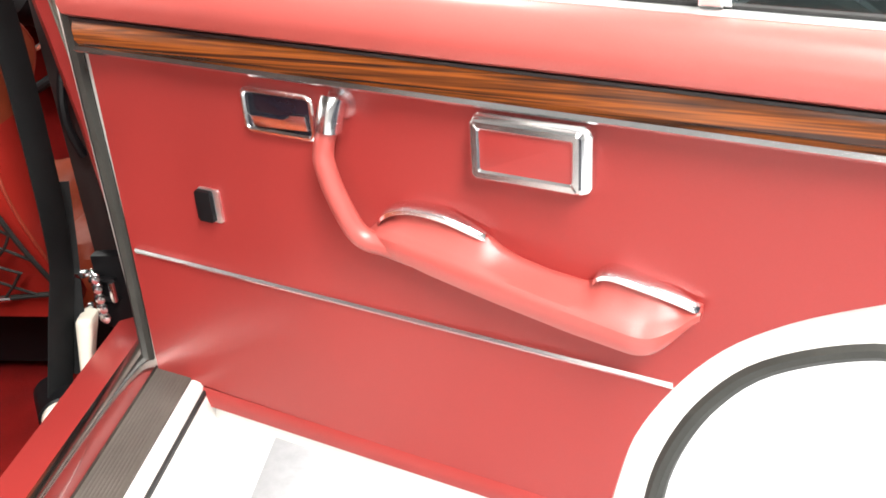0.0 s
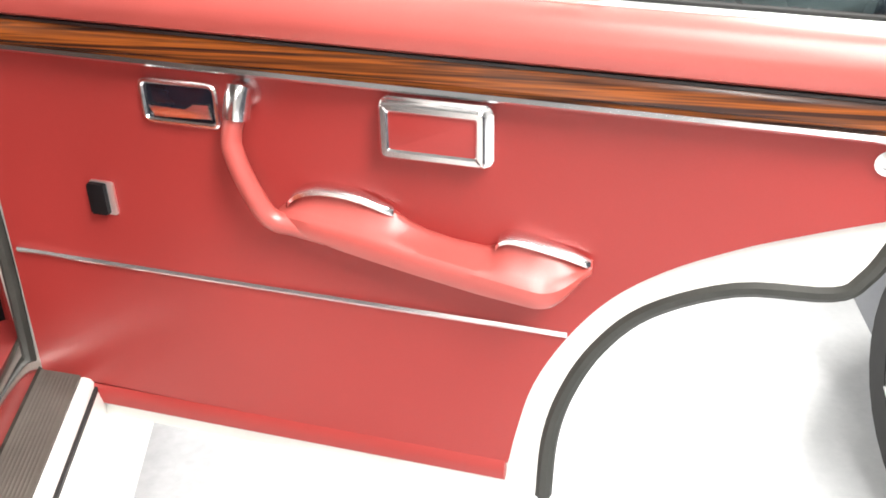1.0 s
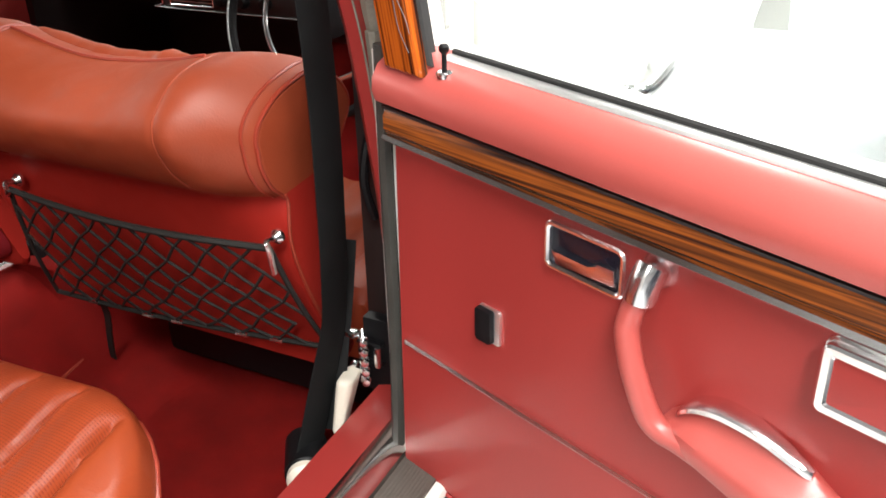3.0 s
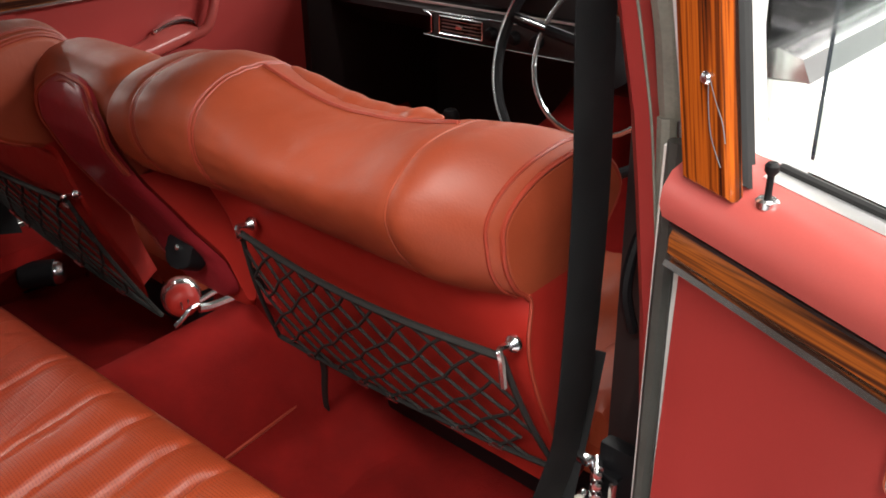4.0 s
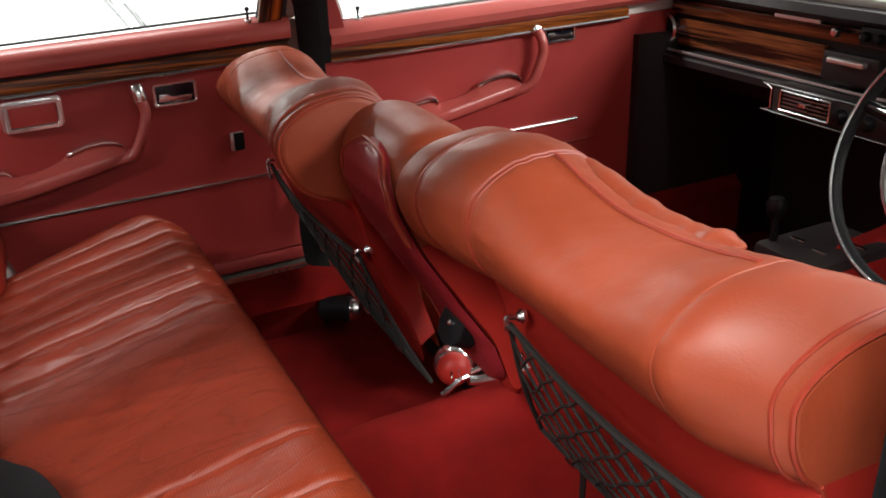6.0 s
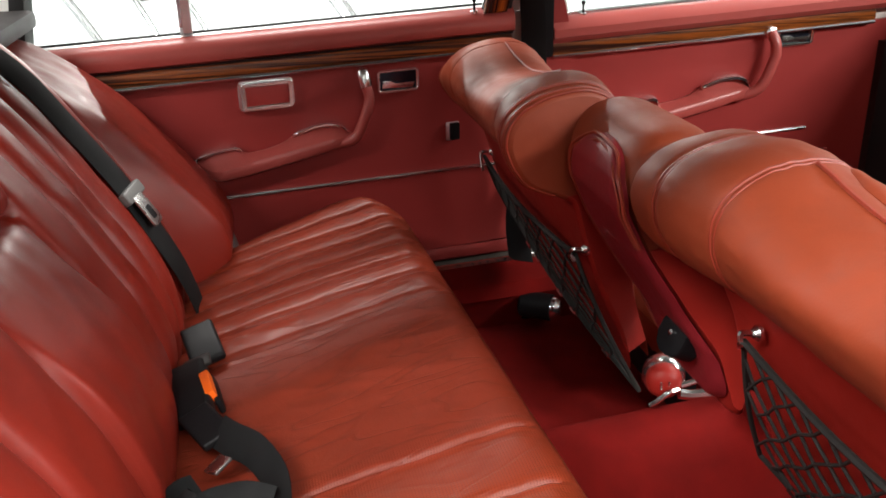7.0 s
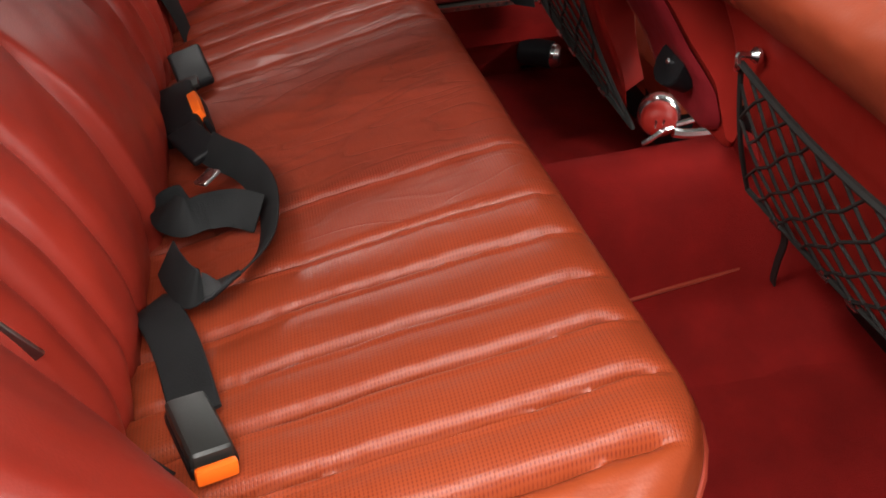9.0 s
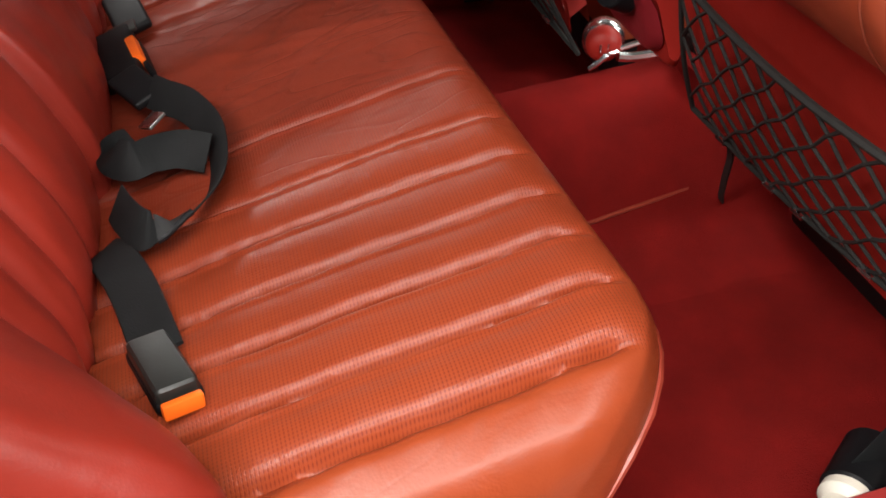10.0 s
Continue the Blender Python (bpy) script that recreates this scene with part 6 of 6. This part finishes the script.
def steering_wheel():
    c = Vector((0.283, 0.60, 0.722))
    root = thing("steering_wheel", "thin black steering wheel with a chrome horn ring", "steering wheel", m=Matrix.Translation(c) @ pose(0, 0, 0, 62, 0, 0))
    ring = [(0.210 * math.cos(2 * math.pi * i / 40), 0.210 * math.sin(2 * math.pi * i / 40), 0) for i in range(40)]
    part("rim", tube(ring, 0.0090, 10, 1, True), BLACK, root, "glossy black rim")
    ring = [(0.142 * math.cos(2 * math.pi * i / 36), 0.142 * math.sin(2 * math.pi * i / 36), -0.012) for i in range(36)]
    part("horn_ring", tube(ring, 0.0045, 8, 1, True), CHROME, root, "chrome horn ring")
    part("hub", lathe(bmesh.new(), [(0.05, -0.10), (0.06, -0.05), (0.062, -0.02), (0.045, -0.008), (0.005, -0.004)], pose(0, 0, 0), 24), BLACK, root, "black hub pad")
    for a in (8, 172):
        d = Vector((math.cos(radians(a)), math.sin(radians(a)), 0))
        part("spoke", tube([d * 0.05 + Vector((0, 0, -0.02)), d * 0.13 + Vector((0, 0, -0.014)), d * 0.203], 0.010, 8, 4), BLACK, root)
        part("spoke_trim", tube([d * 0.13 + Vector((0, 0, -0.002)), d * 0.195 + Vector((0, 0, 0.006))], 0.0035, 6, 2), CHROME, root, "bright spoke trim")
    # chrome line on part of the rim stands for the shine there
    part("rim_shine", tube([(0.211 * math.cos(radians(a)), 0.211 * math.sin(radians(a)), 0.011) for a in range(150, 300, 10)], 0.0022, 6, 2), CHROME, root, "bright line for the shine along the rim")
    part("column", lathe(bmesh.new(), [(0.035, -0.42), (0.04, -0.10), (0.03, -0.06)], pose(0, 0, 0), 18), BLACK, root, "black steering column")
    return root


steering_wheel()


def gear_console():
    root = thing("gear_console", "black gear lever with its selector plate on the tunnel", "gear lever", m=pose(-0.055, 0.72, 0.425, 3, 0, 0))
    part("plate", B(((0, 0, 0.008), (0.15, 0.19, 0.05), 0.015)), DASH, root, "black selector plate")
    for x, y in ((-0.03, -0.03), (0.03, -0.04), (0.0, 0.05), (0.05, 0.03)):
        part("plate_mark", B(((x, y, 0.035), (0.03, 0.008, 0.004), 0.001)), CHROME, root, "bright mark on the plate")
    lv = part("lever", tube([(-0.055, -0.065, 0.025), (-0.056, -0.062, 0.06), (-0.058, -0.060, 0.085)], 0.007, 8, 4), BLACK, root)
    part("knob", lathe(bmesh.new(), [(0.010, -0.022), (0.017, -0.012), (0.0185, 0.004), (0.013, 0.015), (0.003, 0.019)], pose(-0.058, -0.060, 0.098), 18), BLACK, lv, "black gear knob")
    return root


gear_console()
root = thing("pedal_box", "dark bracket low in the passenger's footwell", "bracket", (-0.42, 0.98, 0.223))
part("case", lathe(bmesh.new(), [(0.05, -0.05), (0.06, -0.02), (0.06, 0.02), (0.05, 0.05)], pose(0, 0, 0, 90, 0, 20), 20), BLACK, root)
part("clip", tube([(-0.02, -0.06, 0.0), (0.01, -0.065, 0.03), (0.03, -0.06, 0.05)], 0.005, 8, 4), STEEL, root, "bright clip")

root = thing("net_strap", "thin black strap from the net to the tunnel carpet", "strap", (0, 0, 0))
part("strap", ribbon([(0.222, 0.036, 0.382), (0.208, 0.052, 0.345), (0.178, 0.072, 0.290), (0.148, 0.094, 0.238), (0.134, 0.106, 0.214)], 0.011, 0.003, 5, (0.3, -1, 0.2)), CORD, root)


# ---- other cars in the hall ----
CAR_GREY = surface("grey_metallic_paint", (0.155, 0.158, 0.165), 0.28, metal=0.5, var=0.05, scale=4, coat=1.0)
CAR_BLUE = surface("dark_blue_paint", (0.010, 0.013, 0.028), 0.2, var=0.05, scale=4, coat=1.0)
TYRE = surface("tyre_rubber", (0.014, 0.014, 0.014), 0.75, var=0.2, scale=30, relief=0.3)
ALLOY = surface("silver_alloy", (0.62, 0.62, 0.63), 0.3, metal=0.9, var=0.05, scale=15)
LENS = surface("headlamp_glass", (0.55, 0.57, 0.58), 0.08, var=0.1, scale=20, coat=1.0)


def parked_car(name, label, paint, m):
    """A modern saloon, nose along +x of its pose, wheels on z 0."""
    root = thing(name, label, "car", m=m, group="cars in the hall")
    Wd = 0.90
    low = [(2.27, 0.28), (2.18, 0.20), (1.9, 0.20), (-2.0, 0.22), (-2.28, 0.30)]
    top = [(2.29, 0.36), (2.27, 0.50), (2.17, 0.650), (1.6, 0.83), (0.85, 0.98), (0.2, 1.34), (-0.5, 1.43), (-1.3, 1.30), (-1.9, 1.05), (-2.25, 1.0), (-2.33, 0.6)]
    outline = smooth_path([(x, z, 0) for x, z in top], 5)
    bm = bmesh.new()
    n = 18
    rings = []
    for i in range(n + 1):
        v = -1 + 2 * i / n
        w = Wd * math.copysign(1 - (1 - abs(v)) ** 1.6, v)
        ring = []
        for p in outline:
            k = abs(v)
            z = p.y
            if z > 0.95:
                z = 0.95 + (z - 0.95) * (1 - smoothstep(0.72, 1.0, k))
            else:
                z = 0.25 + (z - 0.25) * (1 - 0.10 * smoothstep(0.8, 1, k))
            x = p.x * (1 - 0.13 * smoothstep(0.45, 1.0, k) * smoothstep(1.2, 2.3, abs(p.x)))
            ring.append(bm.verts.new((x, w, z)))
        for x, z in low[::-1]:
            ring.append(bm.verts.new((x * (1 - 0.13 * smoothstep(0.45, 1.0, abs(v)) * smoothstep(1.2, 2.3, abs(x))), w * 0.97, z)))
        rings.append(ring)
    mlen = len(rings[0])
    for a, b in zip(rings, rings[1:]):
        for j in range(mlen):
            bm.faces.new((a[j], a[(j + 1) % mlen], b[(j + 1) % mlen], b[j]))
    bm.faces.new(rings[0])
    bm.faces.new(rings[-1][::-1])
    part("body", bm, paint, root, "", True, 40)
    for sy in (1, -1):
        part("arch", lathe(bmesh.new(), [(0.385, -0.02), (0.385, 0.008), (0.35, 0.01), (0.35, -0.02)], Matrix.Translation((1.42, sy * 0.895, 0.335)) @ pose(0, 0, 0, -90 * sy, 0, 0), 36), TYRE, root, "dark wheel arch")
        for x in (1.42, -1.40):
            mtx = Matrix.Translation((x, sy * 0.835, 0.335)) @ pose(0, 0, 0, -90 * sy, 0, 0)
            wheel = part("wheel", lathe(bmesh.new(), [(0.20, -0.10), (0.31, -0.10), (0.332, -0.07), (0.332, 0.08), (0.31, 0.105), (0.245, 0.112), (0.235, 0.10), (0.232, 0.02)], mtx, 40, False), TYRE, root, "black tyre")
            bm = bmesh.new()
            lathe(bm, [(0.236, 0.098), (0.240, 0.110), (0.232, 0.116), (0.215, 0.108), (0.212, 0.05)], mtx, 40, False)
            lathe(bm, [(0.05, 0.05), (0.05, 0.100), (0.03, 0.108), (0.004, 0.108)], mtx, 20)
            for k in range(5):
                for dd in (-7, 7):
                    a0 = radians(k * 72 + dd * 0.5)
                    a1 = radians(k * 72 + dd * 1.4)
                    p0 = mtx @ Vector((0.04 * math.cos(a0), 0.04 * math.sin(a0), 0.096))
                    p1 = mtx @ Vector((0.222 * math.cos(a1), 0.222 * math.sin(a1), 0.104))
                    sweep(bm, [p0, (p0 + p1) / 2, p1], [(-0.024, -0.014), (0.024, -0.014), (0.018, 0.014), (-0.018, 0.014)])
            part("rim", bm, ALLOY, wheel, "silver five spoke rim")
            # black disc over the body side, standing in for shade behind the spokes
            part("spoke_shade_disc", lathe(bmesh.new(), [(0.228, 0.060), (0.228, 0.074), (0.15, 0.076), (0.15, 0.080), (0.04, 0.080)], mtx, 28), BLACK, wheel)
        lamp_at = Matrix.Translation((1.98, sy * 0.715, 0.585)) @ pose(0, 0, 0, 0, 0, sy * 36)
        hl = part("headlamp", mapped(lathe(bmesh.new(), [(0.002, -0.06), (0.10, -0.05), (0.155, -0.015), (0.160, 0.0), (0.140, 0.028), (0.085, 0.045), (0.004, 0.052)], pose(0, 0, 0, 0, 90, 0), 28), lambda x, y, z: lamp_at @ Vector((x, y * 1.25, z * 0.50))), LENS, root, "clear headlamp")
        part("headlamp_rim", tube([lamp_at @ Vector((0.004, 0.206 * math.cos(k * math.pi / 12), 0.084 * math.sin(k * math.pi / 12))) for k in range(24)], 0.007, 6, 1, True), BLACK, hl, "dark gap round the headlamp")
        part("bumper_corner", mapped(B(((0, 0, 0), (0.60, 0.07, 0.26), 0.034, None, 5)), lambda x, y, z: Vector((2.00 + x - 0.30 * max(0, x) ** 1.5, sy * (0.866 + y - 1.5 * max(0, x + 0.02) ** 2), 0.355 - 0.02 * x + z * (1 - 0.6 * max(0, x))))), paint, root, "painted bumper corner")
        part("bumper_strip", tube([(2.245, sy * 0.72, 0.462), (2.14, sy * 0.852, 0.446), (2.0, sy * 0.908, 0.430), (1.84, sy * 0.912, 0.415)], 0.009, 8, 5), CHROME, root, "bright bumper strip")
        part("air_intake", B(((2.06, sy * 0.830, 0.300), (0.17, 0.08, 0.070), 0.022, pose(0, 0, 0, 0, 0, -sy * 34).to_3x3(), 3)), BLACK, root, "dark air intake")
        part("fog_lamp", lathe(bmesh.new(), [(0.034, -0.03), (0.034, 0.008), (0.026, 0.015), (0.004, 0.017)], Matrix.Translation((2.075, sy * 0.862, 0.295)) @ pose(0, 0, 0, 0, 0, sy * 55) @ pose(0, 0, 0, 0, 90, 0), 18), LENS, root, "round fog lamp")
        part("panel_gap", tube([(1.80, sy * 0.900, 0.36), (1.80, sy * 0.903, 0.50), (1.83, sy * 0.89, 0.60)], 0.003, 6, 3), BLACK, root, "dark gap between wing and bumper")
        part("window", B(((-0.45, sy * 0.80, 1.10), (2.0, 0.03, 0.24), 0.02)), BLACK, root, "dark side window")
        part("side_skirt", B(((0.0, sy * 0.87, 0.24), (2.1, 0.06, 0.09), 0.02)), paint, root)
    bm = bmesh.new()
    for z in (0.50, 0.55, 0.60):
        box(bm, (2.30 - (z - 0.50) * 0.6, 0, z), (0.07, 0.84, 0.020), 0.005)
    part("grille", bm, CHROME, root, "bright grille bars")
    part("grille_back", B(((2.215, 0, 0.55), (0.12, 0.80, 0.15), 0.02)), BLACK, root, "dark grille opening")
    part("chin", tube([(1.98, -0.86, 0.205), (2.17, -0.66, 0.215), (2.26, 0, 0.22), (2.17, 0.66, 0.215), (1.98, 0.86, 0.205)], 0.022, 8, 5), BLACK, root, "black chin spoiler")
    part("lower_grille", B(((2.25, 0, 0.29), (0.06, 0.9, 0.08), 0.02)), BLACK, root, "dark lower grille")
    return root


parked_car("car", "grey metallic modern saloon parked beyond the open door", CAR_GREY, pose(3.697, 2.374, GROUND, 0, 0, 158))
parked_car("car", "dark blue modern saloon parked beside the open door", CAR_BLUE, pose(3.10, -1.30, GROUND, 0, 0, 270))


# ---- bright tube frames beyond the far windows ----
def tube_stand(x, y, rz):
    root = thing("tube_stand", "bent chrome tube stand on the showroom floor", "stand", m=pose(x, y, GROUND, 0, 0, rz), group="tube stands")
    part("frame", tube([(-0.5, -0.3, 0.02), (0.35, -0.3, 0.02), (0.45, -0.28, 0.05), (0.1, -0.25, 0.7), (-0.3, -0.22, 1.1)], 0.02, 10, 6), CHROME, root, "bent chrome tube")
    part("frame", tube([(-0.5, 0.3, 0.02), (0.35, 0.3, 0.02), (0.45, 0.28, 0.05), (0.1, 0.25, 0.7), (-0.3, 0.22, 1.1)], 0.02, 10, 6), CHROME, root)
    part("crossbar", tube([(0.1, -0.25, 0.7), (0.1, 0.25, 0.7)], 0.016, 8, 1), CHROME, root)
    part("crossbar", tube([(-0.5, -0.3, 0.02), (-0.5, 0.3, 0.02)], 0.018, 8, 1), CHROME, root)
    return root


tube_stand(-5.0, -0.1, 80)
tube_stand(-5.4, -1.2, 60)
tube_stand(-6.2, -2.0, 100)
